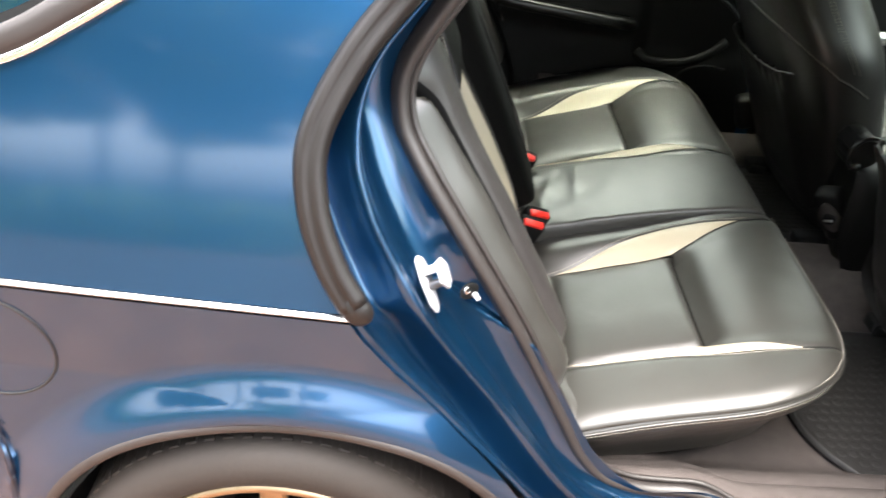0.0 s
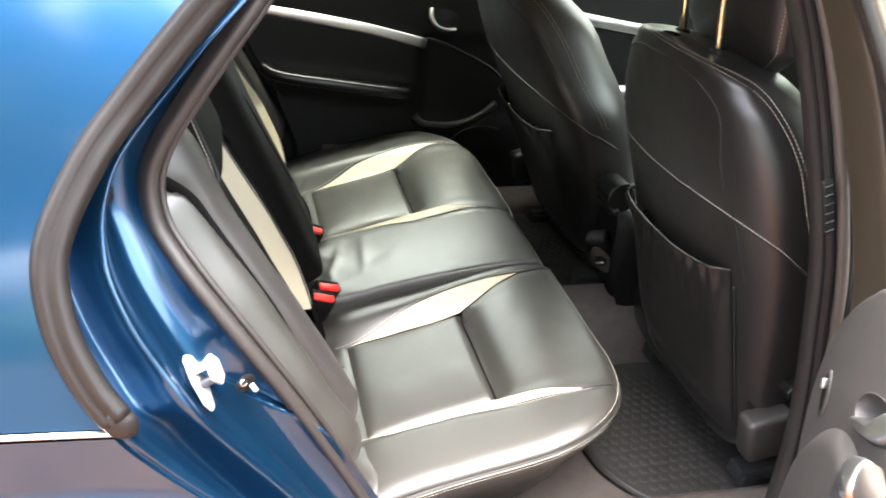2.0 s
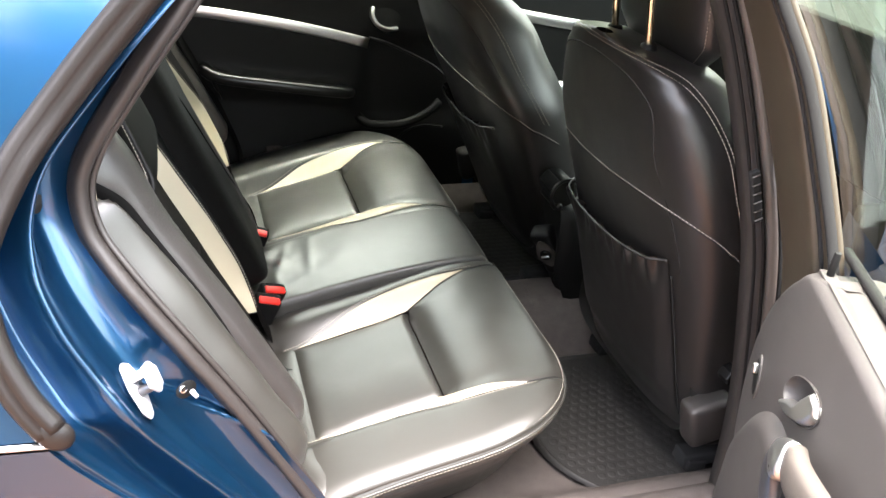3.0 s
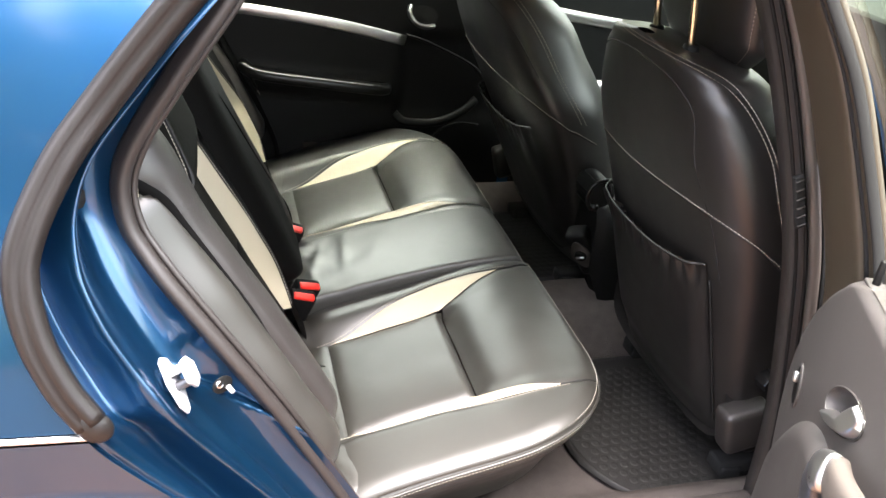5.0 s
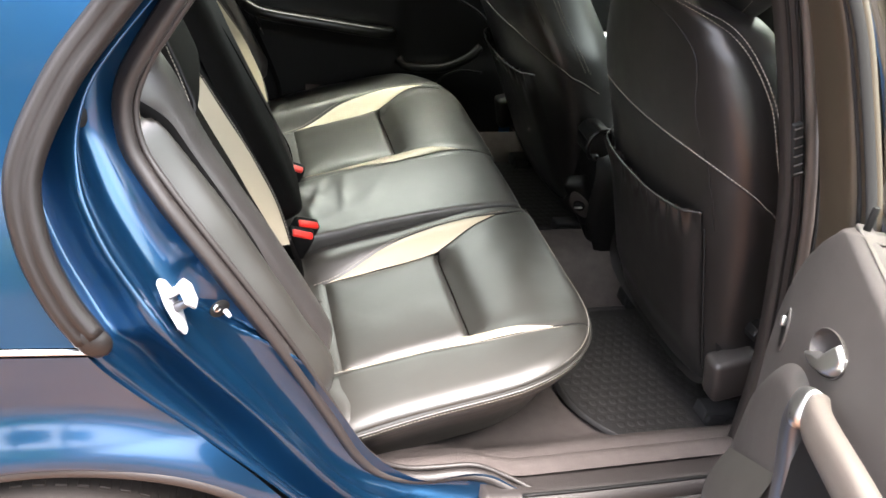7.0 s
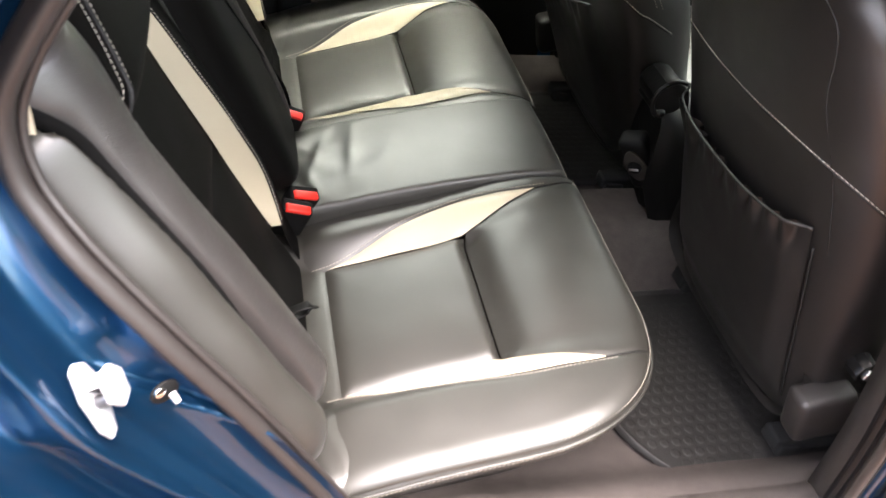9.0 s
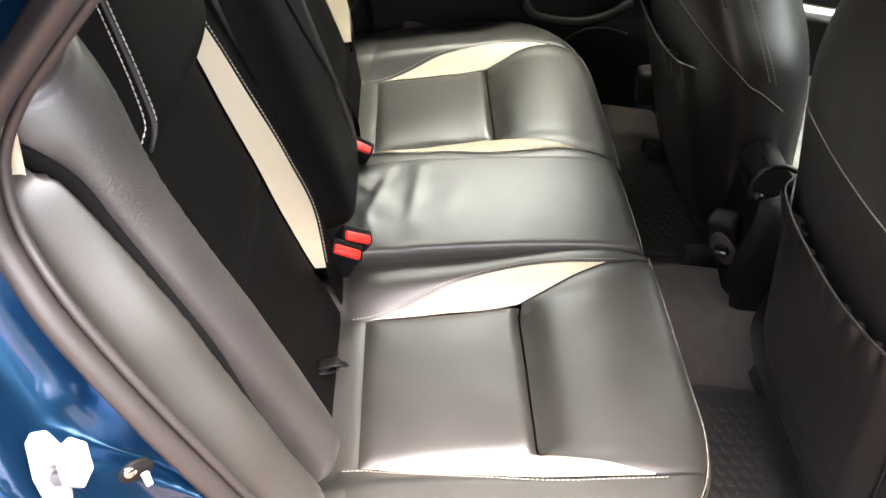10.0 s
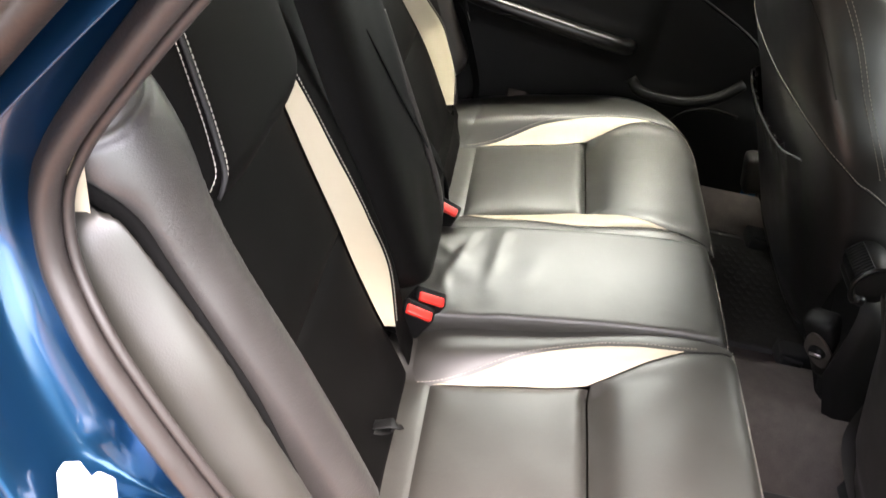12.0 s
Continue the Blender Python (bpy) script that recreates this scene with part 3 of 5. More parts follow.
# sill
sill = smooth_path([(0.47, 0.0, 0.338), (0.52, -0.005, 0.336), (0.70, -0.005, 0.334), (1.00, -0.005, 0.334)], 40)
sweep("sill_plate", sill + V(0, 0.0, -0.002), [(-0.045, -0.035), (-0.048, -0.02), (-0.036, 0.0), (-0.02, 0.006), (0.0, 0.004), (0.012, 0.010), (0.03, 0.008), (0.045, 0.0), (0.048, -0.03)], RUBBER, car, "grey black sill plate")
sweep("sill_rib", smooth_path([(0.54, -0.030, 0.3445), (0.70, -0.032, 0.3415), (1.0, -0.032, 0.3415)], 20), oval(0.004, 0.003, 8), PLASTIC, car)
part("sill_body", box_bm((1.5, 0.15, 0.17), pose(1.05, -0.02, 0.205), 0.02), PAINT, car, "blue painted sill")


# ---- interior shell ----
def floor_pan(u, v):
    y = 0.06 + v * 1.43
    x = 0.30 + u * 2.0
    hump = 0.10 * math.exp(-((y - MID) / 0.13) ** 4) * step(0.50, 0.66, x)
    z = 0.255 + hump + 0.085 * (step(0.19, 0.07, y) + step(1.40, 1.50, y)) + 0.16 * step(0.50, 0.34, x) * (1 - step(0.24, 0.10, y))
    return (x, y, z + 0.004 * noise.noise(Vector((x * 9, y * 9, 1))))


sheet("carpet", floor_pan, 100, 90, CARPET, car, "grey brown moulded cabin carpet", flip=True)
sheet("carpet_edge", lambda u, v: (0.30 + u * 0.78, 0.012 + 0.022 * step(0.56, 0.44, 0.30 + u * 0.78) + 0.075 * v, 0.347 + 0.008 * step(0.56, 0.44, 0.30 + u * 0.78) + 0.010 * math.sin(math.pi * min(1, v * 1.4)) - 0.022 * v * v), 60, 12, CARPET, car, "carpet turned over the sill", flip=True)
part("underfloor", box_bm((2.9, 1.70, 0.05), pose(0.5, MID, 0.12), 0), SHELL, car)


def shell_box(name, size, at, mat, label=""):
    return part(name, box_bm(size, pose(*at), 0.01, 1), mat, car, label)


shell_box("parcel_shelf", (0.55, 1.40, 0.04), (-0.40, MID, 1.02), FABRIC)
shell_box("bulkhead", (0.03, 1.50, 0.80), (-0.36, MID, 0.62), SHELL)
shell_box("dashboard", (0.45, 1.45, 0.40), (2.05, MID, 0.85), PLASTIC, "black dashboard")
shell_box("front_bulkhead", (0.05, 1.6, 0.75), (2.30, MID, 0.50), SHELL)


def roof(u, v):
    x = -0.42 + 2.0 * u
    y = MID + (v - 0.5) * 1.26
    return (x, y, 1.385 + 0.06 * math.sin(math.pi * u) + 0.035 * (1 - (2 * v - 1) ** 2))


sheet("headliner", roof, 20, 14, LINER, car, "beige fabric headliner")
sheet("roof", lambda u, v: V(*roof(u, v)) + V(0, 0, 0.03), 20, 14, PAINT, car, "blue metallic roof", flip=True)


def pillar(name, path, a, b, mat, label=""):
    return sweep(name, smooth_path(path, 14), oval(a, b, 14, 3), mat, car, label, up=(0, 1, 0))


for side in (0, 1):
    fy = (lambda y: y) if side == 0 else (lambda y: 2 * MID - y)
    pillar("roof_rail", [(-0.45, fy(0.12), 1.38), (0.2, fy(0.13), 1.425), (0.9, fy(0.13), 1.44), (1.55, fy(0.14), 1.41)], 0.04, 0.045, LINER)
    pillar("a_pillar", [(1.52, fy(0.14), 1.41), (1.9, fy(0.08), 1.20), (2.25, fy(0.02), 1.0)], 0.035, 0.04, LINER)
pillar("windscreen_rail", [(1.56, 0.14, 1.42), (1.60, MID, 1.45), (1.56, 2 * MID - 0.14, 1.42)], 0.05, 0.04, LINER)
pillar("rear_rail", [(-0.45, 0.14, 1.39), (-0.47, MID, 1.43), (-0.45, 2 * MID - 0.14, 1.39)], 0.05, 0.04, LINER)
pane = sheet("windscreen", lambda u, v: (1.57 + 0.70 * v, MID + (u - 0.5) * (1.2 + 0.25 * v), 1.43 - 0.42 * v), 8, 8, GLASS, car, "windscreen")
pane = sheet("rear_window", lambda u, v: (-0.46 - 0.55 * v, MID + (u - 0.5) * (1.18 + 0.15 * v), 1.41 - 0.36 * v), 8, 8, GLASS, car, "rear window")
pane.visible_shadow = False
qpane.visible_shadow = False

# far side of the body: skin below the windows, glass above
FAR = 2 * MID
sheet("far_side", lambda u, v: (-1.0 + 3.3 * u, FAR + 0.10 - 0.03 * v - 0.05 * step(0.92, 1.0, v), 0.15 + 0.88 * v), 20, 8, PAINT, car, "blue far side of the car")
pane = sheet("far_rear_window", lambda u, v: (-0.30 + 1.16 * u + 0.05 * v, FAR + 0.02 - 0.14 * v, 1.03 + 0.36 * v), 6, 6, GLASS, car, "far rear door window")
pane = sheet("far_front_window", lambda u, v: (0.98 + 1.2 * u - 0.6 * u * v, FAR + 0.04 - 0.16 * v, 0.97 + 0.42 * v), 6, 6, GLASS, car, "far front door window")
pillar("far_b_pillar", [(0.98, FAR - 0.01, 0.5), (0.95, FAR - 0.01, 0.95), (0.88, FAR - 0.13, 1.42)], 0.05, 0.035, PLASTIC, "black far door pillar")
pillar("far_c_pillar", [(-0.25, FAR - 0.02, 0.9), (-0.28, FAR - 0.12, 1.40)], 0.10, 0.03, LINER)

sheet("c_pillar_trim", lambda u, v: (-0.34 + 0.275 * u, 0.150 - 0.036 * u, 0.94 + 0.44 * v), 8, 10, TRIM, car, "beige pillar trim beside the backrest")

# bonnet, boot and the ends of the body
NEAR_SIDE, FAR_SIDE = -0.09, FAR + 0.10
mid_v = lambda v: NEAR_SIDE + (FAR_SIDE - NEAR_SIDE) * v
sheet("bonnet", lambda u, v: (2.24 + 0.95 * u, mid_v(v), 0.985 - 0.10 * u - 0.14 * u ** 4 - 0.05 * (2 * v - 1) ** 2 - 0.05 * abs(2 * v - 1) ** 8), 16, 20, PAINT, car, "blue bonnet", flip=True)
sheet("front_end", lambda u, v: (3.19 + 0.10 * math.sin(math.pi * u) - 0.20 * (2 * v - 1) ** 4, mid_v(v), 0.74 - 0.55 * u - 0.05 * (2 * v - 1) ** 2), 10, 20, PAINT, car, "blue front end", flip=True)
sheet("front_wing", lambda u, v: (2.20 + 0.98 * u, NEAR_SIDE + 0.10 * u ** 3, 0.20 + (0.70 - 0.16 * u) * v), 14, 10, PAINT, car, "blue front wing")
sheet("far_wing", lambda u, v: (2.20 + 0.98 * u, FAR_SIDE - 0.10 * u ** 3, 0.20 + (0.70 - 0.16 * u) * v), 14, 10, PAINT, car, "blue far wing", flip=True)
sheet("boot_lid", lambda u, v: (-0.99 - 0.86 * u, 0.06 + (2 * MID - 0.10) * v, 1.055 - 0.05 * u - 0.05 * (2 * v - 1) ** 4), 12, 16, PAINT, car, "blue boot lid")
sheet("rear_end", lambda u, v: (-1.85 - 0.06 * math.sin(math.pi * u), mid_v(v), 1.00 - 0.80 * u - 0.05 * (2 * v - 1) ** 4), 12, 16, PAINT, car, "blue rear end")
sheet("far_quarter", lambda u, v: (-0.95 - 0.92 * u, FAR_SIDE - 0.04 * v, 0.20 + 0.84 * v), 12, 10, PAINT, car, "blue far quarter panel", flip=True)

# near front door, shut
sheet("front_door_skin", lambda u, v: (1.09 + 1.15 * u, -0.09 + 0.05 * v, 0.16 + 0.82 * v), 12, 8, PAINT, car, "blue front door, shut")
sheet("front_door_lining", lambda u, v: (1.09 + 1.15 * u, 0.045 - 0.02 * v, 0.26 + 0.72 * v), 12, 8, CARD, car, "grey lining of the front door")
sheet("front_door_window", lambda u, v: (1.05 + 1.15 * u - 0.62 * u * v, -0.03 + 0.16 * v, 0.97 + 0.43 * v), 6, 6, GLASS, car, "front door window")

# near centre pillar with its trim and vent
bp = smooth_path([(1.065, 0.030, 0.34), (1.045, 0.030, 0.55), (1.0, 0.035, 0.78), (0.955, 0.045, 0.96), (0.886, 0.10, 1.20), (0.798, 0.16, 1.42)], 40)
up_p = (0, -1, 0.2)
pil = sweep("b_pillar", bp, [(-0.05, -0.03), (-0.055, 0.0), (-0.046, 0.026), (-0.030, 0.034), (-0.014, 0.034), (-0.010, 0.024), (0.02, 0.024), (0.06, 0.014), (0.07, -0.03)], PILLAR, car, "dark grey centre pillar trim", up=up_p)
sweep("b_pillar_paint", bp + V(-0.008, -0.034, 0), oval(0.012, 0.012, 12, 3), PAINT, car, "blue painted centre pillar", up=up_p)
sweep("b_pillar_seal", bp + V(-0.038, -0.036, 0), [(0.8 * a, 0.8 * b) for a, b in seal_profile], STRAP, car, "pale grey rubber seal on the centre pillar", up=up_p)
sweep("pillar_groove", bp + V(-0.022, -0.037, 0), oval(0.004, 0.003, 8), SHELL, car, "dark groove beside the seal", up=up_p)
for dx, dy in ((-0.053, -0.032), (-0.063, -0.022)):
    sweep("pillar_bead", bp + V(dx, dy, 0), oval(0.0025, 0.0035, 8), PLASTIC, car, up=up_p)
vent_at = Matrix.Translation((0.872, 0.014, 1.012)) @ Matrix.Rotation(radians(-21), 4, "Y")
grille = part("pillar_vent", box_bm((0.016, 0.010, 0.094), vent_at, 0.003), SHELL, pil, "small vent with thin slats")
for k in range(6):
    part("vent_slat", box_bm((0.014, 0.004, 0.0022), vent_at @ pose(0, -0.005, -0.040 + 0.016 * k), 0.0008, 1), STRAP, grille)


# ---- open rear door ----
HINGE, SWING = (1.0, -0.02, 0.0), 65
DOOR = Matrix.Translation(HINGE) @ Matrix.Rotation(radians(180 + SWING), 4, "Z")     # local x away from the hinge, local -y towards the cabin side


def dpt(u, v, z):
    p = DOOR @ Vector((u, -v, z))
    return V(*p)


door = sheet("rear_door", lambda u, v: dpt(0.02 + 1.05 * u, -0.03 + 0.02 * v, 0.25 + 0.76 * v), 12, 12, PAINT, car, "open rear door, blue outside with a grey inner panel")
CARD_Z = [0.30, 0.45, 0.598, 0.702, 0.80, 0.86, 0.93, 0.975, 1.005, 1.02]
CARD_U = [0.380, 0.325, 0.252, 0.188, 0.153, 0.150, 0.165, 0.195, 0.235, 0.30]


def card_v(z):
    return 0.113 - 0.16 * max(0.0, z - 0.86) ** 1.3


def card(u, v):
    z = 0.30 + 0.72 * v
    w = curve(z, CARD_Z, CARD_U) + u * 0.80
    e = min(u * 0.80, 1.02 - z + 0.0001)
    d = card_v(z) - 0.020 * (1 - min(1, e / 0.022)) ** 2
    return dpt(w, d, z)


us = np.r_[np.linspace(0, 0.06, 10), np.linspace(0.065, 0.45, 110), np.linspace(0.46, 1, 20)]
vs = np.r_[np.linspace(0, 0.70, 40), np.linspace(0.703, 0.95, 70), np.linspace(0.955, 1, 10)]
card_ob = sheet("door_card", card, 0, 0, CARD, door, "grey grained door panel", us=us, vs=vs)
BOWL, BOWL_A, BOWL_B = V(0.372, 0.899), V(0.0400, 0.0325), V(0.0390, -0.0095)     # middle of the handle's oval bowl, door plane


def bowl_at(p, q):
    return BOWL + BOWL_A * p + BOWL_B * q


to_bowl = np.linalg.inv(np.stack([BOWL_A, BOWL_B], 1))
bm = bmesh.new()
bm.from_mesh(card_ob.data)
back = DOOR.inverted()
gone = [f for f in bm.faces if np.linalg.norm(to_bowl @ (V((back @ f.calc_center_median()).x, f.calc_center_median().z) - BOWL)) < 0.97]
bmesh.ops.delete(bm, geom=gone, context="FACES")
bm.to_mesh(card_ob.data)
bm.free()


def card_rim(u, v):
    z = 0.30 + 0.72 * u
    w = curve(z, CARD_Z, CARD_U)
    return dpt(w - 0.002, (card_v(z) - 0.020) * (1 - v) + 0.0 * v, z)


sheet("door_rim", card_rim, 60, 4, CARD, door)
sheet("belt_top", lambda u, v: dpt(0.27 + 0.8 * u, 0.09 - 0.045 * v, 1.016 + 0.004 * v), 20, 4, PILLAR, door)
sheet("door_front_face", lambda u, v: dpt(0.02 + 0.24 * v, -0.03 + 0.09 * v, 0.25 + 0.76 * u), 12, 4, PAINT, door)
frame_path = smooth_path([(0.125, 0.040, 0.84), (0.113, 0.047, 0.90), (0.098, 0.063, 0.97), (0.066, 0.111, 1.11), (0.044, 0.148, 1.20), (0.020, 0.200, 1.30), (-0.004, 0.258, 1.40)], 30)
frame_path = np.array([dpt(*p) for p in frame_path])
door_up = lambda s: dpt(0, 1, 0.3) - dpt(0, 0, 0)
sweep("window_frame", frame_path, oval(0.066, 0.014, 22, 5), FRAME, door, "brown black trim of the door's window frame", up=door_up)
run = np.array([dpt(*p) for p in smooth_path([(0.196, 0.050, 0.98), (0.182, 0.068, 1.04), (0.157, 0.110, 1.15), (0.137, 0.149, 1.24), (0.118, 0.200, 1.325), (0.098, 0.256, 1.42)], 30)])
sweep("glass_run", run, oval(0.024, 0.006, 16, 5), FRAME, door, "brown grey channel beside the glass", up=door_up)
for off in (-0.024, 0.023):
    lip_path = run + np.array([dpt(off, 0.006, 0) - dpt(0, 0, 0)] * len(run))
    sweep("channel_edge", lip_path, oval(0.0036, 0.008, 8), SHELL, door, "black edge of the rubber channel", up=door_up)
belt = np.array([dpt(*p) for p in smooth_path([(0.19, 0.045, 1.022), (0.5, 0.045, 1.026), (1.0, 0.045, 1.026)], 20)])
sweep("belt_seal", belt, oval(0.008, 0.006, 10), PLASTIC, door, "rubber strip at the foot of the glass")
pane = sheet("door_glass", lambda u, v: dpt(0.18 + 0.80 * u - 0.09 * v, 0.040 + 0.10 * v + 0.11 * v * v, 1.00 + 0.42 * v), 8, 8, GLASS, door, "greenish door window")
pane.visible_shadow = False

# lock pin, child lock, handle, arm rest with pull
part("lock_pin", cyl_bm(0.0055, 0.0045, 0.045, DOOR @ pose(0.245, -0.078, 1.022), 14, 0.002), PLASTIC, door, "black locking pin")
part("pin_base", box_bm((0.030, 0.020, 0.006), DOOR @ pose(0.245, -0.078, 1.008), 0.002), CARD, door)
SW = DOOR @ axes((0.222, -0.1125, 0.822), Vector((0.93, 0, 0.36)), Vector((-0.36, 0, 0.93)), Vector((0, -1, 0)))
lock = part("switch_plate", plate_bm([(0.0135 * math.cos(a), 0.033 * math.sin(a)) for a in np.linspace(0, 2 * math.pi, 28, endpoint=False)], 0.003, SW, 0.0012), CARD, door, "long oval child lock plate")
part("recess", plate_bm([(0.0095 * math.cos(a), 0.027 * math.sin(a)) for a in np.linspace(0, 2 * math.pi, 24, endpoint=False)], 0.0012, SW @ pose(0, 0, 0.0026), 0.0004), PLASTIC, lock)
part("lever", box_bm((0.009, 0.016, 0.008), SW @ pose(0.0, 0.012, 0.006), 0.003), SILVER, lock, "small silver lever")


def bowl(u, v):
    a = 2 * math.pi * v
    x, z = bowl_at(u * math.cos(a), u * math.sin(a))
    return dpt(x, card_v(z) + 0.001 - 0.022 * (1 - u ** 3) ** 0.8, z)


sheet("handle_bowl", bowl, 14, 36, CARD, door, "smooth bowl behind the handle", closed=True, us=1 - np.linspace(1, 0, 14) ** 2)
rim_b = np.array([dpt(bowl_at(math.cos(a), math.sin(a))[0], card_v(0.9) + 0.0005, bowl_at(math.cos(a), math.sin(a))[1]) for a in np.linspace(0, 2 * math.pi, 48, endpoint=False)])
sweep("bowl_rim", rim_b, oval(0.0012, 0.0012, 8), CARD, door, up=door_up, closed=True)


def lever(u, v):
    """A shield over the lower part of the bowl, notched along its top; u runs over the outline's rings."""
    p = (2 * v - 1) * 0.96
    low = 0.97 * math.sqrt(max(0.0, 1 - p * p))
    top = -0.10 - 0.22 * step(0.0, 0.9, p) + 0.20 * math.exp(-((p + 0.15) / 0.22) ** 2)
    top = min(top, low - 0.02)
    q = top + (low - top) * u
    e = min(u, 1 - u, (1 - abs(p)) * 2.0)
    x, z = bowl_at(p, q)
    return dpt(x, card_v(z) - 0.006 + 0.014 * math.sqrt(min(1.0, max(0.0, e) / 0.22)) + 0.004 * (1 - u), z)


sheet("door_handle", lever, 0, 0, SILVER, door, "silver inner door handle", us=0.5 - 0.5 * np.cos(np.linspace(0, math.pi, 26)), vs=0.5 - 0.5 * np.cos(np.linspace(0, math.pi, 34)))


def armrest(u, v):
    q = u * 0.85
    x = 0.205 + q
    k = min(1.0, q / 0.16)
    top = 0.600 + 0.245 * math.sqrt(k * (2 - k)) + 0.03 * step(0.2, 0.8, q)
    low = 0.40
    z = top + (low - top) * v
    e = min(v * (top - low), q + 0.001)
    out = 0.020 * (1 - (1 - min(1, e / 0.035)) ** 2) * (0.5 + 0.5 * step(0.02, 0.25, q))
    return dpt(x + 0.02 * v, card_v(z) - 0.001 + out, z)


sheet("armrest_panel", armrest, 46, 34, CARD, door, "padded grey arm rest panel", us=np.linspace(0, 1, 46) ** 1.4, vs=np.linspace(0, 1, 34) ** 1.6)
pp = np.array([dpt(*p) for p in smooth_path([(0.468, 0.138, 0.884), (0.52, 0.150, 0.901), (0.64, 0.154, 0.936), (0.75, 0.150, 0.958), (0.88, 0.13, 0.975)], 40)])
sweep("door_pull", pp, oval(0.022, 0.013, 18, 3), STRAP, door, "beige grey pull handle on the arm rest", up=lambda s: dpt(0, 1, 0.1) - dpt(0, 0, 0))
pq = np.array([dpt(*p) for p in smooth_path([(0.500, 0.122, 0.640), (0.484, 0.124, 0.70), (0.462, 0.130, 0.765), (0.440, 0.138, 0.822), (0.440, 0.142, 0.858), (0.466, 0.142, 0.882)], 36)])
cap = sweep("pull_arm", pq, oval(0.021, 0.012, 16, 3), STEEL, door, "dark satin metal arm of the pull", up=door_up)
pc = np.array([dpt(*p) for p in smooth_path([(0.440, 0.1405, 0.856), (0.449, 0.142, 0.872), (0.470, 0.143, 0.884)], 12)])
sweep("pull_collar", pc, oval(0.0235, 0.0135, 18, 3), SILVER, cap, "bright silver collar", up=door_up)
sheet("pull_recess", lambda u, v: dpt(0.47 + 0.30 * u, 0.1345 + 0.004 * v, 0.66 + 0.05 * u + (0.19 + 0.05 * u) * v), 14, 8, PLASTIC, door, "dark recess behind the pull")
sheet("pocket_lining", lambda u, v: dpt(0.262 + 0.18 * u, 0.1335 + 0.014 * math.sin(math.pi * v), 0.46 + (0.158 + 0.132 * u) * v), 14, 10, LEATHER, door, "padded door pocket")


# ---- far rear door trim ----
FD = 1.505
far_door = thing("far_door_panel", "black door panel with silver trim strip", "door panel")


def far_card(u, v):
    x, z = -0.10 + 1.06 * u, 0.28 + 0.76 * v
    y = FD + 0.02 * (v - 0.5) - 0.025 * math.exp(-((z - (0.70 - 0.10 * (x - 0.15))) / 0.030) ** 2) * step(0.60, 0.52, x) * step(0.05, 0.15, x)
    y += 0.012 * step(0.58, 0.62, x) * step(0.54, 0.60, z) * step(0.86, 0.80, z)
    return (x, y, z)


sheet("door_card", far_card, 60, 70, PLASTIC, far_door, flip=True)
st = smooth_path([(-0.05, FD - 0.008, 0.918), (0.15, FD - 0.010, 0.902), (0.40, FD - 0.010, 0.865), (0.607, FD - 0.008, 0.820)], 30)
sweep("trim_strip", st, oval(0.007, 0.016, 12, 3), SILVER, far_door, "silver trim strip", up=(0, 0, 1))
ar = smooth_path([(0.12, FD - 0.01, 0.745), (0.17, FD - 0.035, 0.722), (0.35, FD - 0.045, 0.700), (0.52, FD - 0.040, 0.678), (0.555, FD - 0.01, 0.668)], 30)
sweep("arm_ledge", ar, oval(0.020, 0.018, 14, 2.6), GLOSSY, far_door, "padded black ledge")
fh = smooth_path([(0.615, FD - 0.012, 0.925), (0.612, FD - 0.028, 0.905), (0.630, FD - 0.034, 0.880), (0.660, FD - 0.028, 0.868), (0.690, FD - 0.012, 0.866)], 20)
sweep("door_handle", fh, oval(0.007, 0.012, 12), SILVER, far_door, "silver inner door handle", up=(0, -1, 0.3))
sheet("handle_bowl", lambda u, v: (0.655 + 0.050 * u * math.cos(2 * math.pi * v), FD - 0.010 + 0.004 * u, 0.892 + 0.034 * u * math.sin(2 * math.pi * v)), 6, 24, SHELL, far_door, closed=True)
po = smooth_path([(0.585, FD - 0.012, 0.590), (0.62, FD - 0.030, 0.567), (0.72, FD - 0.040, 0.570), (0.80, FD - 0.035, 0.600), (0.85, FD - 0.015, 0.635)], 24)
sweep("pocket_rim", po, oval(0.014, 0.010, 10), PLASTIC, far_door, "black door pocket edge", up=(0, -1, 0.3))
fl = smooth_path([(0.610, FD - 0.012, 0.838), (0.66, FD - 0.014, 0.824), (0.714, FD - 0.016, 0.802), (0.78, FD - 0.016, 0.772), (0.837, FD - 0.014, 0.739), (0.90, FD - 0.010, 0.680)], 30)
sweep("flap_edge", fl, oval(0.004, 0.004, 8), GLOSSY, far_door, "edge of the pocket flap", up=(0, -1, 0.3))
sp = smooth_path([(0.70, FD - 0.006, 0.47), (0.74, FD - 0.010, 0.53), (0.80, FD - 0.012, 0.553), (0.87, FD - 0.008, 0.545)], 20)
sweep("speaker_rim", sp, oval(0.004, 0.004, 8), PLASTIC, far_door, up=(0, -1, 0.3))
far_front = thing("far_front_door_panel", "black front door panel with silver trim strip", "door panel")
sheet("door_card", lambda u, v: (1.00 + 1.1 * u, FD + 0.02 * (v - 0.5), 0.28 + 0.70 * v), 20, 20, PLASTIC, far_front, flip=True)
sweep("trim_strip", smooth_path([(1.02, FD - 0.010, 0.925), (1.30, FD - 0.012, 0.885), (1.65, FD - 0.010, 0.845), (2.0, FD - 0.01, 0.82)], 20), oval(0.007, 0.018, 12, 3), SILVER, far_front, "silver trim strip")
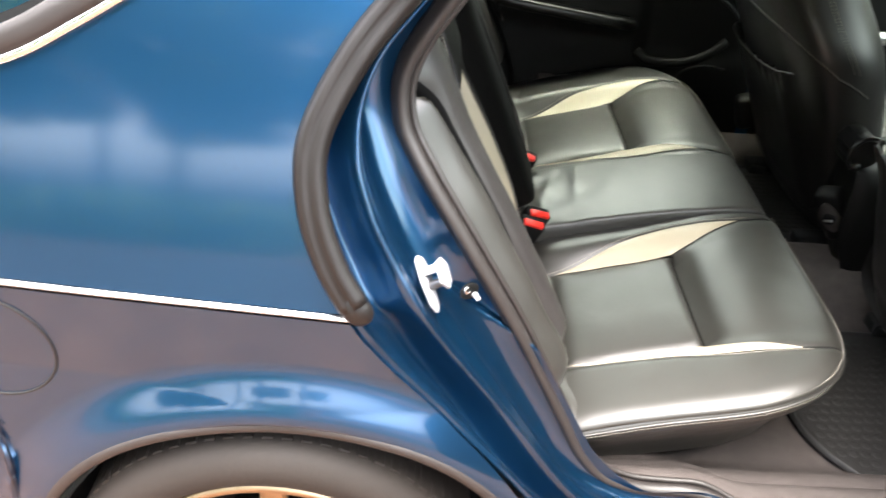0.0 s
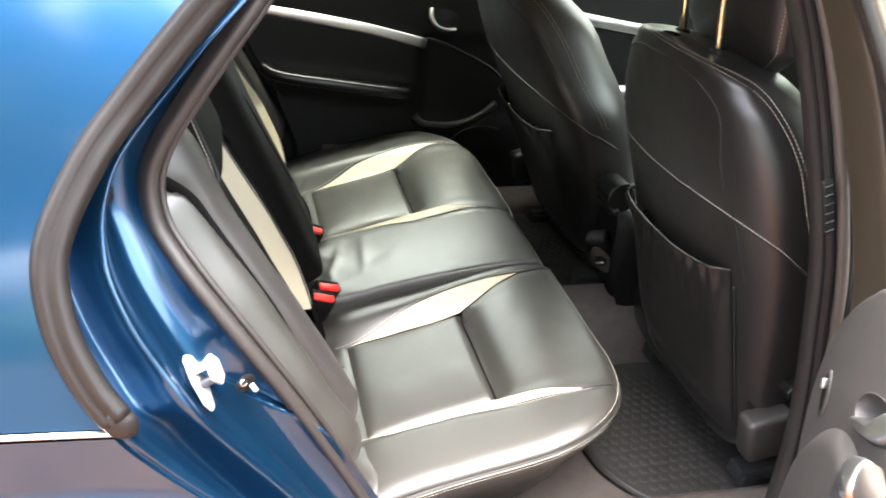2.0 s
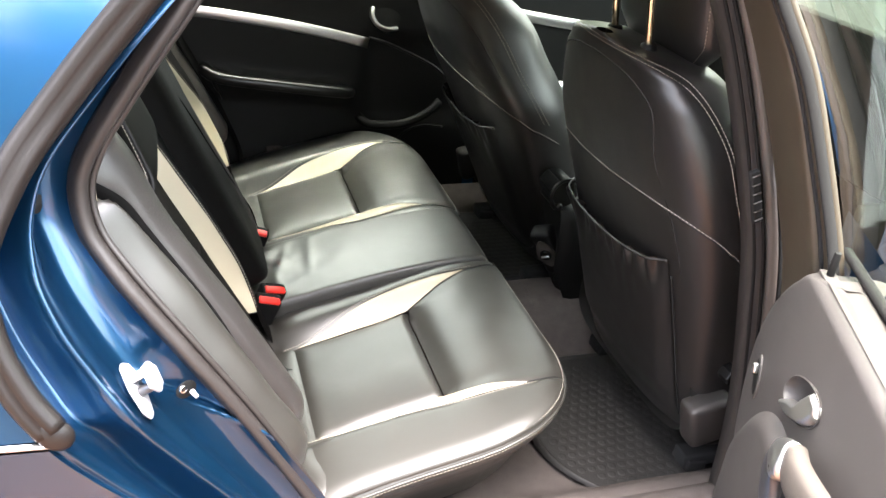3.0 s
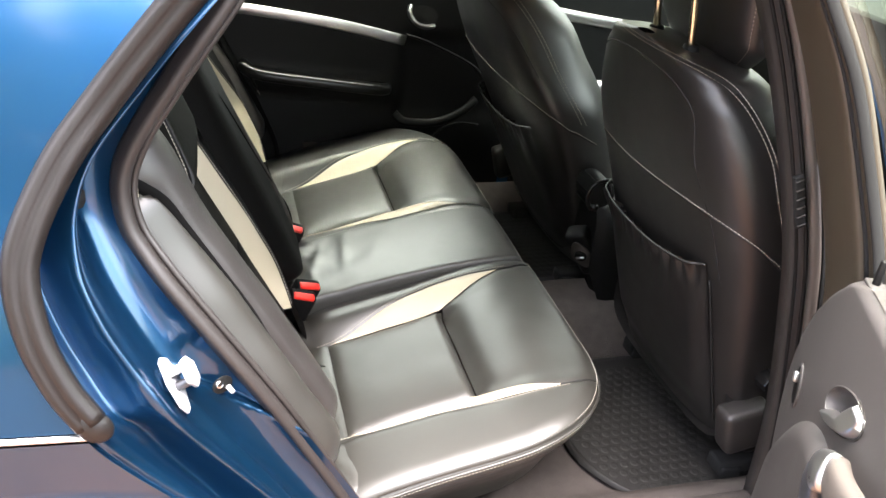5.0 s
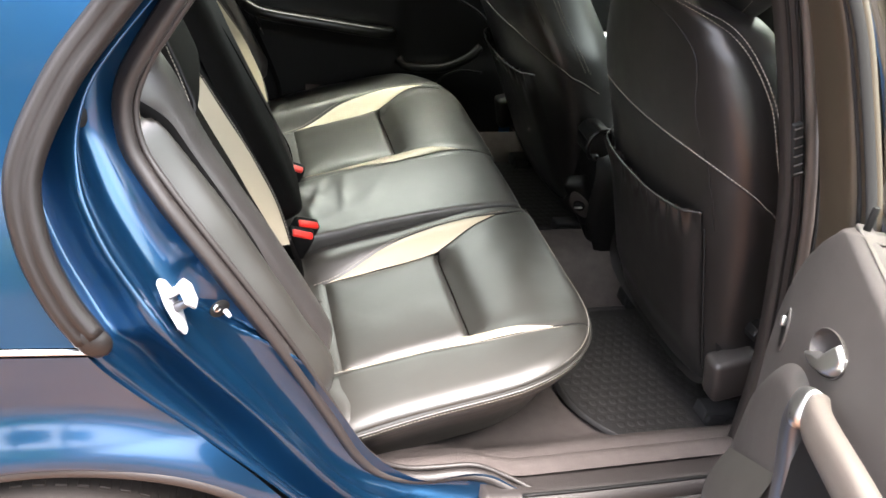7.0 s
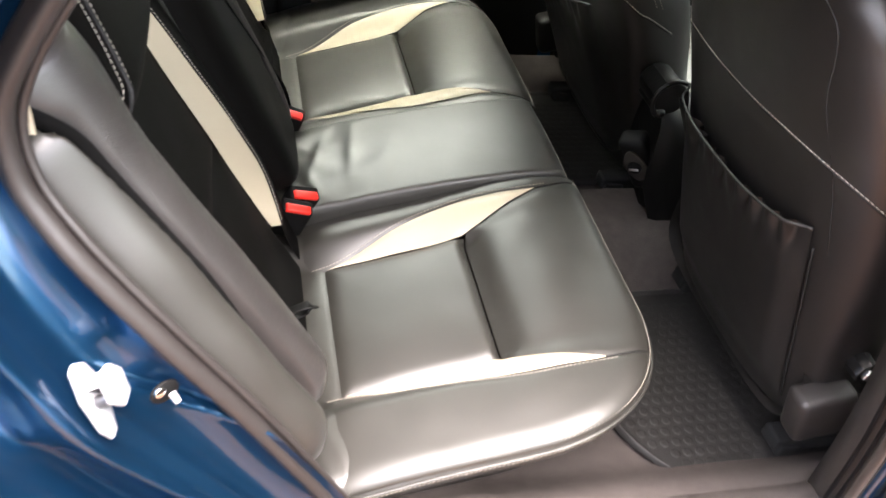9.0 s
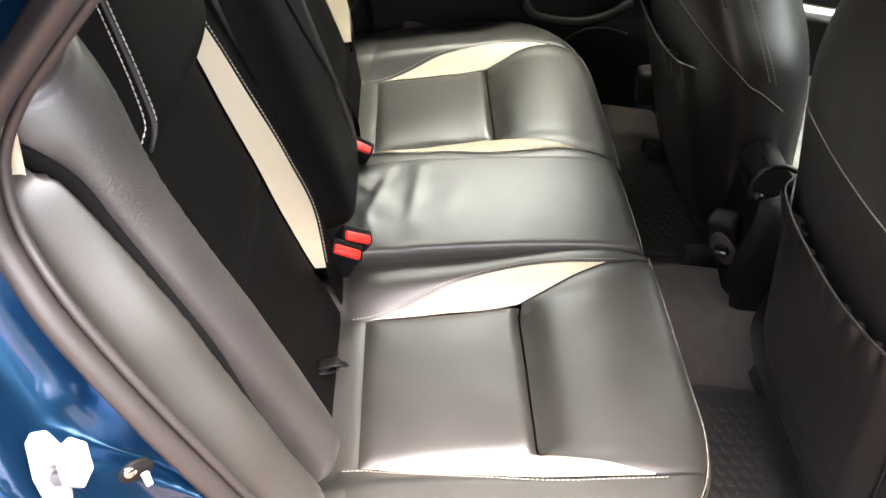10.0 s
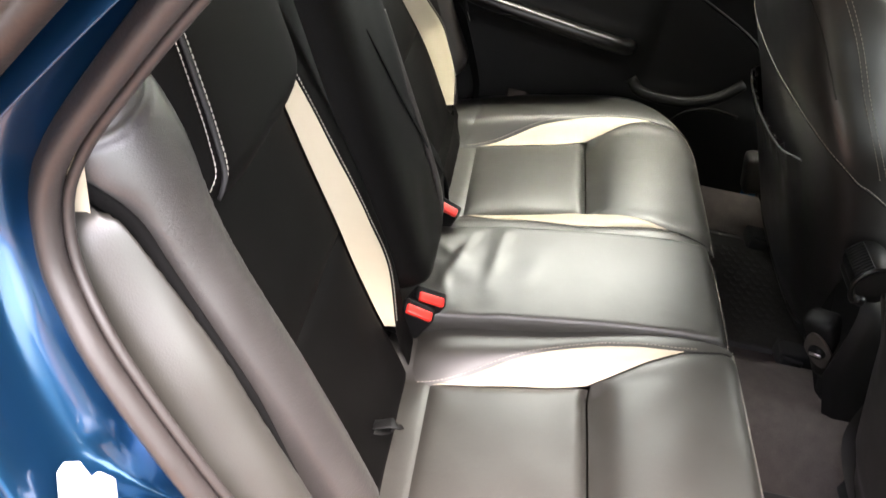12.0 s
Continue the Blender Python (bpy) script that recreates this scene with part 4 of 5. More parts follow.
sweep("door_pull", smooth_path([(1.03, FD - 0.02, 0.700), (1.15, FD - 0.045, 0.695), (1.40, FD - 0.045, 0.69), (1.55, FD - 0.02, 0.70)], 20), oval(0.018, 0.020, 12), SILVER, far_front, "silver grab handle")


# ---- rear seat ----
rear_seat = thing("rear_seat", "black and cream leather rear bench seat", "seat")
NEAR_C, FAR_C = 0.390, 2 * MID - 0.390        # middles of the two outer places


CORNER_L, CORNER_X, CORNER_RL, CORNER_RX, CORNER_P = 0.085, 0.500, 0.247, 0.240, 2.15


def outline_front(l):
    """Front edge of an outer cushion; l is the way out from its middle, towards the door."""
    if l <= CORNER_L:
        return 0.740 - 0.004 * max(0.0, -l / 0.25) ** 2
    q = min(1.0, (l - CORNER_L) / CORNER_RL)
    return CORNER_X + CORNER_RX * max(0.0, 1 - q ** CORNER_P) ** (1 / CORNER_P)


def edge_distance(x, l):
    if l > CORNER_L and x > CORNER_X:
        q = (((l - CORNER_L) / CORNER_RL) ** CORNER_P + ((x - CORNER_X) / CORNER_RX) ** CORNER_P) ** (1 / CORNER_P)
        return max(0.0, 0.240 * (1 - q))
    return max(0.0, min(0.332 - l, 0.740 - x))


def cushion_z(x, l):
    z = curve(x, [0.10, 0.20, 0.254, 0.36, 0.45, 0.52, 0.59, 0.66, 0.72, 0.76], [0.382, 0.412, 0.428, 0.456, 0.482, 0.506, 0.530, 0.545, 0.548, 0.545])
    a = abs(l)
    inside = step(0.156, 0.126, a)
    z -= 0.022 * inside * math.exp(-((x - 0.502) / (0.012 if x < 0.502 else 0.024)) ** 2)
    z += 0.010 * inside * math.exp(-((x - 0.375) / 0.11) ** 2 - (l / 0.14) ** 4)
    z += 0.009 * step(0.225, 0.13, a) * math.exp(-((x - 0.590) / 0.080) ** 2)
    z += step(0.142, 0.208, a) * curve(x, [0.2, 0.30, 0.42, 0.52, 0.64, 0.72], [0.040, 0.044, 0.042, 0.032, 0.014, 0.004]) * (1.0 if l > 0 else 0.60)
    r = 0.034
    e = edge_distance(x, l)
    if e < r:
        z -= 0.50 * (r - math.sqrt(max(0.0, r * r - (r - e) ** 2)))
    if l < -0.215:
        z -= 0.006 * ((-l - 0.215) / 0.040) ** 2
    return z


def seam_line(u, s):
    """Bolster seam: from the back of the place, past the insert's tips, to the front corner."""
    xs = [0.0, 0.10, 0.38, 0.60, 0.80, 1.0]
    if s > 0:
        x = curve(u, xs, [0.215, 0.254, 0.400, 0.520, 0.640, 0.7215])
        l = curve(u, xs, [0.140, 0.143, 0.188, 0.205, 0.203, 0.190])
    else:
        x = curve(u, xs, [0.215, 0.254, 0.400, 0.520, 0.648, 0.732])
        l = -curve(u, xs, [0.140, 0.143, 0.195, 0.218, 0.218, 0.240])
    return x, l


def insert_line(u, s):
    """Inner edge of the cream insert, tip to tip: beside the rear pad, then round the front pad."""
    x = curve(u, [0, 0.30, 0.60, 0.70, 0.82, 1.0], [0.254, 0.380, 0.490, 0.520, 0.570, 0.640 if s > 0 else 0.648])
    l = curve(u, [0, 0.30, 0.60, 0.70, 0.82, 1.0], [0.143, 0.144, 0.146, 0.156, 0.178, 0.203 if s > 0 else 0.218])
    return x, s * l


def patch(name, place, a_line, b_line, nu, nv, mat, label="", vs=None, puff=0.007, reach=0.012, sides=(1, 1, 1, 1)):
    """An upholstered piece between two lines in the plan, drawn in along its seams; place: -1 the near seat, 1 the far one."""
    def f(u, v):
        (xa, la), (xb, lb) = a_line(u), b_line(u)
        x, l = xa + (xb - xa) * v, la + (lb - la) * v
        w = math.hypot(xb - xa, lb - la)
        e = [v * w if sides[0] else 9, (1 - v) * w if sides[1] else 9, u * 0.3 if sides[2] else 9, (1 - u) * 0.3 if sides[3] else 9]
        z = cushion_z(x, l) + puff * (1 - math.exp(-min(e) / reach)) - puff
        z += 0.0016 * noise.noise(Vector((x * 14, l * 14, 3 + place)))
        return (x, (NEAR_C if place < 0 else FAR_C) + place * l, z)
    return sheet(name, f, nu, nv, mat, rear_seat, label, vs=vs, flip=place > 0)


def outer_line(u):
    if u < 0.52:
        return 0.215 + (CORNER_X - 0.215) * u / 0.52, 0.332
    a = (u - 0.52) / 0.48
    l = 0.332 - (0.332 - 0.190) * a ** 1.6
    return outline_front(l), l


def inner_line(u):
    return 0.215 + (outline_front(-0.25) - 0.215) * u, -0.252


for place in (-1, 1):
    fine = np.sort(np.r_[np.linspace(0, 0.10, 7), np.linspace(0.13, 0.87, 22), np.linspace(0.90, 1, 7)])
    patch("rear_pad", place, lambda u: (0.250 + u * 0.250, -0.144), lambda u: (0.250 + u * 0.250, 0.144), 40, 0, LEATHER, "black leather centre pad", vs=fine)

    def pad_edge(u, s):
        x, l = insert_line(0.60 + 0.40 * min(1, u / 0.62), s)
        if u > 0.62:
            k = (u - 0.62) / 0.38
            x2, l2 = seam_line(0.80 + 0.20 * k, s)
            return x2, l2
        return max(x, 0.503), l

    def front_pad(u, v, place=place):
        (xa, la), (xb, lb) = pad_edge(u, -1), pad_edge(u, 1)
        l = la + (lb - la) * v
        k = abs(2 * v - 1)
        mid = 0.503 + (outline_front(l) - 0.503) * u
        le = la if v < 0.5 else lb
        x = mid + ((xa if v < 0.5 else xb) - 0.503 - (outline_front(le) - 0.503) * u) * k ** 5
        e = min(v * 0.4, (1 - v) * 0.4, u * 0.25)
        z = cushion_z(x, l) - 0.007 * math.exp(-e / 0.012) + 0.0016 * noise.noise(Vector((x * 14, l * 14, 3 + place)))
        return (x, (NEAR_C if place < 0 else FAR_C) + place * l, z)

    fr = np.sort(np.r_[np.linspace(0, 0.75, 28), 1 - np.linspace(0, 0.24, 22) ** 1.5 * 2.0])
    fr = np.unique(np.clip(fr, 0, 1))
    sheet("front_pad", front_pad, 0, 0, LEATHER, rear_seat, "black leather front pad", us=fr, vs=fine, flip=place > 0)
    bol = np.sort(np.r_[np.linspace(0, 0.5, 14), 1 - np.linspace(0, 0.7, 24) ** 2])
    patch("outer_bolster", place, lambda u: seam_line(u, 1), outer_line, 70, 0, LEATHER, "black leather side bolster", vs=np.unique(bol), sides=(1, 0, 1, 0))
    patch("inner_bolster", place, lambda u: seam_line(u, -1), inner_line, 60, 14, LEATHER, sides=(1, 0, 1, 0))
    for s in (-1, 1):
        patch("cream_insert", place, lambda u: insert_line(u, s), lambda u: seam_line(0.10 + 0.70 * u, s), 44, 10, CREAM, "cream leather insert", puff=0.004, reach=0.006, sides=(1, 1, 0, 0))
        row = [seam_line(u, s) for u in np.linspace(0.03, 0.84, 120)]
        row = [(x, (NEAR_C if place < 0 else FAR_C) + place * (l + s * 0.006), cushion_z(x, l + s * 0.006)) for x, l in row]
        stitches("stitching", row, (0, 0, 1), rear_seat, lift=-0.0015)
        row = [seam_line(u, s) for u in np.linspace(0.80, 1.0, 30)]
        row = [(x - 0.004, (NEAR_C if place < 0 else FAR_C) + place * l, cushion_z(x, l) - 0.0045) for x, l in row]
        sweep("seam", row, oval(0.0014, 0.0014, 6), SEAM, rear_seat)

    def flap(u, v, place=place):
        x = 0.08 + 0.172 * u
        l = -0.252 + 0.584 * v
        z = cushion_z(x, l) - 0.006 * math.exp(-(1 - u) * 0.17 / 0.008) - 0.004
        z += 0.006 * math.sin(34 * (l + 0.5 * u * (0.2 - l))) * math.exp(-((u - 0.75) / 0.22) ** 2) * (0.3 + 0.7 * step(0.1, 0.24, abs(l))) + 0.003 * noise.noise(Vector((x * 45, l * 30, 6))) * step(0.12, 0.2, abs(l))
        return (x, (NEAR_C if place < 0 else FAR_C) + place * l, z)

    sheet("rear_flap", flap, 26, 70, LEATHER, rear_seat, "creased leather at the back of the cushion", flip=place > 0)

    # lower border with piping and two rows of stitches
    rim = [(0.06, 0.332), (0.2, 0.332), (0.36, 0.332), (0.48, 0.332)] + [(outline_front(l), l) for l in 0.332 - CORNER_RL * np.linspace(0.06, 1, 26) ** 1.8] + [(0.7395, 0.02), (0.739, -0.06), (0.738, -0.15), (0.736, -0.25)]
    rim = smooth_path([(x, (NEAR_C if place < 0 else FAR_C) + place * l, cushion_z(min(x, outline_front(l) - 0.0005), l)) for x, l in rim], 150)

    def outward(i):
        t = rim[min(i + 1, 149)] - rim[max(i - 1, 0)]
        n = np.cross(t, (0, 0, 1)) * (1 if place < 0 else -1)
        return n / np.linalg.norm(n) * (1 if place < 0 else 1)

    outs = [outward(i) for i in range(150)]
    sgn = 1 if np.dot(outs[10], V(0, -1 if place < 0 else 1, 0)) > 0 else -1
    outs = [o * sgn for o in outs]
    low = [-0.001, -0.006, -0.026, -0.034, -0.05, -0.11, -0.17]
    out = [-0.002, 0.002, 0.001, -0.004, -0.012, -0.050, -0.075]

    def border(u, v, o=outs, r=rim):
        i = min(149, int(round(u * 149)))
        return r[i] + o[i] * np.interp(v * 6, range(7), out) + V(0, 0, np.interp(v * 6, range(7), low))

    sheet("cushion_border", border, 150, 13, LEATHER, rear_seat, "black leather cushion border", flip=place < 0)
    sweep("piping", [rim[i] + outs[i] * 0.003 + V(0, 0, -0.007) for i in range(150)], oval(0.0022, 0.0022, 8), LEATHER, rear_seat)
    stitches("stitching", [rim[i] - outs[i] * 0.0035 + V(0, 0, 0.0055) for i in range(150)], lambda s, p: outs[int(s * 149)] + V(0, 0, 0.9), rear_seat, width=0.0004, lift=0.0002)
    stitches("stitching", [rim[i] + outs[i] * 0.0022 + V(0, 0, -0.014) for i in range(150)], lambda s, p: outs[int(s * 149)], rear_seat, width=0.0007, lift=0.0004)

# middle place
MW = 0.134
FOLDS = [((0.335, 0.10), (0.315, -0.04), 0.0045, 0.013), ((0.275, 0.09), (0.235, -0.05), 0.0040, 0.011), ((0.225, 0.00), (0.250, -0.10), 0.0032, 0.010), ((0.20, 0.08), (0.26, 0.02), 0.003, 0.010), ((0.40, 0.03), (0.37, -0.08), 0.002, 0.016)]


def middle(u, v):
    """A slab: v goes from under one side, over the top, to under the other."""
    x = 0.06 + 0.668 * u
    top = curve(x, [0.06, 0.16, 0.26, 0.40, 0.55, 0.66, 0.76], [0.420, 0.455, 0.484, 0.516, 0.543, 0.556, 0.556])
    a = (v - 0.5) * 2
    side = abs(a)
    if side < 0.80:
        l, dz = a / 0.80 * (MW - 0.012), 0.004 * (1 - (side / 0.8) ** 2)
    else:
        k = (side - 0.80) / 0.20
        l = math.copysign(MW - 0.012 + 0.012 * math.sin(min(1, k * 1.5) * math.pi / 2), a)
        dz = -0.012 * (1 - math.cos(min(1, k * 1.5) * math.pi / 2)) - 0.13 * max(0, k - 0.5)
    e = 0.728 - x
    r = 0.030
    if e < r:
        dz -= r - math.sqrt(max(0, r * r - (r - e) ** 2))
    w = step(0.44, 0.22, x) * step(0.10, 0.16, x)
    dz += w * (0.0018 * math.sin(60 * (l - 0.5 * (x - 0.2)) + 9 * x) * math.exp(-((l + 0.05) / 0.09) ** 2) + 0.004 * noise.noise(Vector((x * 25, l * 18, 4))))
    for (xa, la), (xb, lb), high, wide in FOLDS:
        q = min(1.15, max(-0.15, ((x - xa) * (xb - xa) + (l - la) * (lb - la)) / ((xb - xa) ** 2 + (lb - la) ** 2)))
        off = math.hypot(x - xa - q * (xb - xa), l - la - q * (lb - la))
        dz += high * math.exp(-(off / wide) ** 2) * (1 - 0.5 * abs(2 * q - 1)) * step(1.0, 0.85, side / 0.8)
    return (x, MID + l, top + dz)


sheet("middle_cushion", middle, 0, 70, LEATHER, rear_seat, "black leather middle cushion, wrinkled at the back", us=np.unique(np.r_[np.linspace(0, 0.6, 80), np.linspace(0.62, 0.95, 24), 1 - np.linspace(0, 0.22, 12) ** 2]))
sheet("middle_front", lambda u, v: (0.728 - 0.03 * v * v, MID + (u - 0.5) * 2 * MW, 0.527 - 0.25 * v), 8, 8, LEATHER, rear_seat)
edge = smooth_path([(0.729, MID - MW - 0.003, 0.470), (0.733, MID - MW + 0.006, 0.515), (0.734, MID - MW + 0.03, 0.527), (0.734, MID, 0.530), (0.734, MID + MW - 0.03, 0.527), (0.733, MID + MW - 0.006, 0.515)], 60)
stitches("stitching", edge, (0.6, 0, 0.8), rear_seat, lift=0.001)

# buckles
for x, y, z, turn in ((0.207, 0.616, 0.506, 4), (0.222, 0.648, 0.512, 12), (0.214, 0.911, 0.516, -6)):
    m = Matrix.Translation((x, y, z)) @ Matrix.Rotation(radians(turn), 4, "Z") @ Matrix.Rotation(radians(17), 4, "Y") @ Matrix.Rotation(radians(16), 4, "X")
    bk = part("belt_buckle", box_bm((0.058, 0.030, 0.085), m @ pose(0, 0.003, -0.0425), 0.006), PLASTIC, rear_seat, "black belt buckle with a red button")
    part("release_button", box_bm((0.047, 0.017, 0.010), m @ pose(0, -0.005, -0.0015), 0.0035), RED, bk, "red release button")
    part("tongue_slot", box_bm((0.036, 0.004, 0.002), m @ pose(0, 0.011, 0.0005), 0.0008, 1), SHELL, bk)
loop = smooth_path([(0.178, 0.375, 0.488), (0.205, 0.376, 0.500), (0.212, 0.378, 0.490), (0.196, 0.379, 0.476), (0.176, 0.38, 0.472)], 20)
sweep("anchor_loop", loop, oval(0.012, 0.002, 8), PLASTIC, rear_seat, "black child seat anchor tab", up=(0, 0.2, 1))


# backrests: h is the height, l the way out from the place's middle
def back_x(z):
    return 0.182 - 0.425 * (z - 0.515)


def panel_x(z):
    """The sunken middle of an outer backrest."""
    return 0.066 - 0.50 * (z - 0.70)


def proud(z):
    return curve(z, [0.40, 0.475, 0.55, 0.70, 0.85, 1.0, 1.05], [0.004, 0.010, 0.026, 0.038, 0.035, 0.026, 0.024])


NEAR_Z, NEAR_A, NEAR_B = [0.40, 0.475, 0.52, 0.60, 0.70, 0.85, 1.0, 1.05], [0.176, 0.172, 0.164, 0.160, 0.163, 0.166, 0.164, 0.163], [0.178, 0.174, 0.170, 0.204, 0.195, 0.179, 0.169, 0.167]
FAR_Z, FAR_A, FAR_B = [0.40, 0.50, 0.55, 0.60, 0.66, 0.75, 0.82, 1.0, 1.05], [0.160, 0.160, 0.160, 0.156, 0.142, 0.098, 0.060, 0.010, 0.005], [0.162, 0.164, 0.220, 0.230, 0.224, 0.150, 0.100, 0.035, 0.020]


def back_surface(z, l, g=0):
    x = panel_x(z)
    if g:
        a, b = (curve(z, NEAR_Z if g < 0 else FAR_Z, k) for k in ((NEAR_A, NEAR_B) if g < 0 else (FAR_A, FAR_B)))
        q = g * l
        x += proud(z) * min(1.0, max(0.0, (q - a) / (b - a + 1e-4)))
        x -= 0.030 * step(0.225, 0.27, q)
    x += 0.010 * math.exp(-(l / 0.11) ** 4 - ((z - 0.56) / 0.07) ** 2)
    return x


def back_patch(name, place, z0, z1, l0, l1, nu, nv, mat, label="", puff=0.006, reach=0.010, sides=(1, 1, 1, 1)):
    def f(u, v):
        z = z0 + (z1 - z0) * u
        a, b = l0(z), l1(z)
        l = a + (b - a) * v
        e = [v * abs(b - a) if sides[0] else 9, (1 - v) * abs(b - a) if sides[1] else 9, u * (z1 - z0) if sides[2] else 9, (1 - u) * (z1 - z0) if sides[3] else 9]
        x = back_surface(z, l, place) - puff * math.exp(-min(e) / reach) + 0.0016 * noise.noise(Vector((z * 12, l * 12, 8 + place)))
        return (x, (NEAR_C if place < 0 else FAR_C) + place * l, z)
    return sheet(name, f, nu, nv, mat, rear_seat, label, flip=place < 0)


for place in (-1, 1):
    g = -1 if place < 0 else 1          # the stripe lies on the same hand in both places
    KZ, KA, KB = (NEAR_Z, NEAR_A, NEAR_B) if g < 0 else (FAR_Z, FAR_A, FAR_B)
    stripe_a = lambda z: g * curve(z, KZ, KA)
    stripe_b = lambda z: g * curve(z, KZ, KB)
    other = lambda z: -g * 0.150
    cut = 0.683
    lo, hi = (stripe_a, other) if g < 0 else (other, stripe_a)
    back_patch("lower_back_panel", place, 0.40, cut, lo, hi, 40, 30, SHADED_MATT, "black leather lower back panel", puff=0.008)
    back_patch("upper_back_panel", place, cut, 1.02, lo, hi, 30, 30, SHADED_MATT, "black leather upper back panel", puff=0.008)
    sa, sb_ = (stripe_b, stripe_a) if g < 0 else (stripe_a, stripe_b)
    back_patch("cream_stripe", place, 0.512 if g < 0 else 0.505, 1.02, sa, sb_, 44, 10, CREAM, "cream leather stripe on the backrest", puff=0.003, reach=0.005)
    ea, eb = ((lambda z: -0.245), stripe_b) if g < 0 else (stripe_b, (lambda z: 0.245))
    back_patch("inner_back_edge", place, 0.40, 1.04, ea, eb, 40, 10, SHADED_MATT, puff=0.004, reach=0.008)
    stitches("stitching", [(back_surface(z, stripe_b(z) + g * 0.005, place) - 0.001, (NEAR_C if place < 0 else FAR_C) + place * (stripe_b(z) + g * 0.005), z) for z in np.linspace(0.52, 1.0, 80)], (1, 0, 0.4), rear_seat)

    # rolled outer edge of the backrest, creased, and the side cushion by the door opening
    yc = NEAR_C if place < 0 else FAR_C
    fold_x = lambda z: 0.061 - 0.58 * (max(z, 0.58) - 0.85) - 0.9 * max(0.0, 0.56 - z)          # the crease between the two, forward of the panel
    rl = smooth_path([(0.212, 0.40), (0.212, 0.55), (0.212, 0.70), (0.212, 0.85), (0.207, 0.95), (0.200, 1.02), (0.196, 1.08), (0.195, 1.16)], 300)
    rl = np.array([(fold_x(z) - 0.036 - 0.02 * step(1.0, 1.15, z), yc + place * (l + (0.095 if place > 0 else 0.0)), z) for l, z in rl])
    ro = sweep("shoulder_roll", rl, oval(0.056, 0.045, 96, 2.0), CREASED, rear_seat, "rolled and creased leather edge of the backrest", up=(1, 0, 0.58), size=lambda s: 0.58 + 0.32 * step(0.0, 0.5, s) + 0.34 * step(0.66, 0.86, s))
    for v in ro.data.vertices:
        x, y, z = v.co
        out_l = (y - yc) * place
        k = math.exp(-((z - 0.93) / 0.10) ** 2) + 0.2 * math.exp(-((z - 0.66) / 0.07) ** 2)
        d = 0.0008 * noise.noise(Vector((x * 14, y * 14, z * 14)))
        ridge = 1 - abs(noise.noise(Vector((z * 70 - out_l * 130, z * 26 + out_l * 70, 3)))) * 2.2     # slanting wrinkles, strongest towards the panel
        d += 0.0011 * max(0.0, ridge) ** 2 * k * step(0.225, 0.19, out_l)
        d -= 0.030 * step(0.247, 0.263, out_l) * step(1.03, 0.96, z)                                   # falls away to the side cushion
        top = 1.075 - 0.25 * (out_l - 0.20)                                                            # seam across the shoulder
        d -= 0.004 * math.exp(-((z - top) / 0.004) ** 2)
        v.co = (x + d, y, z + 0.4 * d)
    if place < 0:
        sp_ = smooth_path([(0.306, 0.40), (0.306, 0.50), (0.305, 0.62), (0.294, 0.74), (0.280, 0.83), (0.264, 0.91), (0.254, 0.975), (0.252, 1.004)], 80)
        sp_ = np.array([(fold_x(z) - 0.060, yc + place * l, z) for l, z in sp_])
        so = sweep("side_cushion", sp_, oval(0.041, 0.046, 110, 2.3), LEATHER, rear_seat, "padded black leather side cushion", up=(1, -0.75 * place, 0.58), size=lambda s: (1 + 0.16 * step(0.4, 0.05, s)) * max(0.02, 1 - max(0, (s - 0.93) / 0.071) ** 3.5) ** 0.5)
        for v in so.data.vertices:
            x, y, z = v.co
            d = 0.003 * noise.noise(Vector((x * 12, y * 12, z * 12)))
            line = 0.263 + 0.011 * step(0.95, 0.70, z)               # deep crease against the roll
            d -= 0.065 * step(line + 0.009, line - 0.001, (y - yc) * place)
            v.co = (x + d, y, z + 0.4 * d)

    # Near-black strip laid in the fold as its shade; no such part exists
    if place < 0:
        gl = [(0.2735, 0.66), (0.2725, 0.72), (0.268, 0.80), (0.265, 0.88), (0.263, 0.95), (0.262, 0.99), (0.266, 1.015), (0.273, 1.035)]
        gl = smooth_path([(fold_x(z) - 0.017 - 0.010 * step(0.78, 0.66, z) - 0.03 * step(1.0, 1.035, z), yc - l, z) for l, z in gl], 60)
        sweep("fold_shade", gl, oval(0.0048, 0.010, 12), WEBBING, rear_seat, "dark strip standing for the shade between the roll and the side cushion", up=(1, 0, 0.58), size=lambda s: 0.25 + 0.75 * step(0.0, 0.45, s))

    # head restraint
    HW = 0.176

    def rest_point(u, q, place=place):
        """u up from the lower edge, q round the section: 0 the door side, 0.25 the front."""
        a = 2 * math.pi * q
        cc, ss = math.cos(a), math.sin(a)
        k = math.sin(min(1, 0.50 + u * 5.0) * math.pi / 2)
        hw = HW * (0.86 + 0.14 * k) * (1 - 0.12 * step(0.6, 1.0, u))
        hd = 0.010 + 0.042 * k
        l = 0.002 + hw * math.copysign(abs(cc) ** 0.55, cc)
        z = 0.940 + 0.30 * u + 0.012 * step(0.12, 0.17, abs(l)) * (1 - u) ** 3
        return V(-0.040 - 0.42 * (z - 0.95) + hd * math.copysign(abs(ss) ** 0.75, ss), (NEAR_C if place < 0 else FAR_C) + place * l, z)

    sheet("head_restraint", lambda u, v: rest_point(u, v), 60, 96, SHADED_MATT, rear_seat, "matt black leather head restraint with double stitching", closed=True, flip=place > 0)
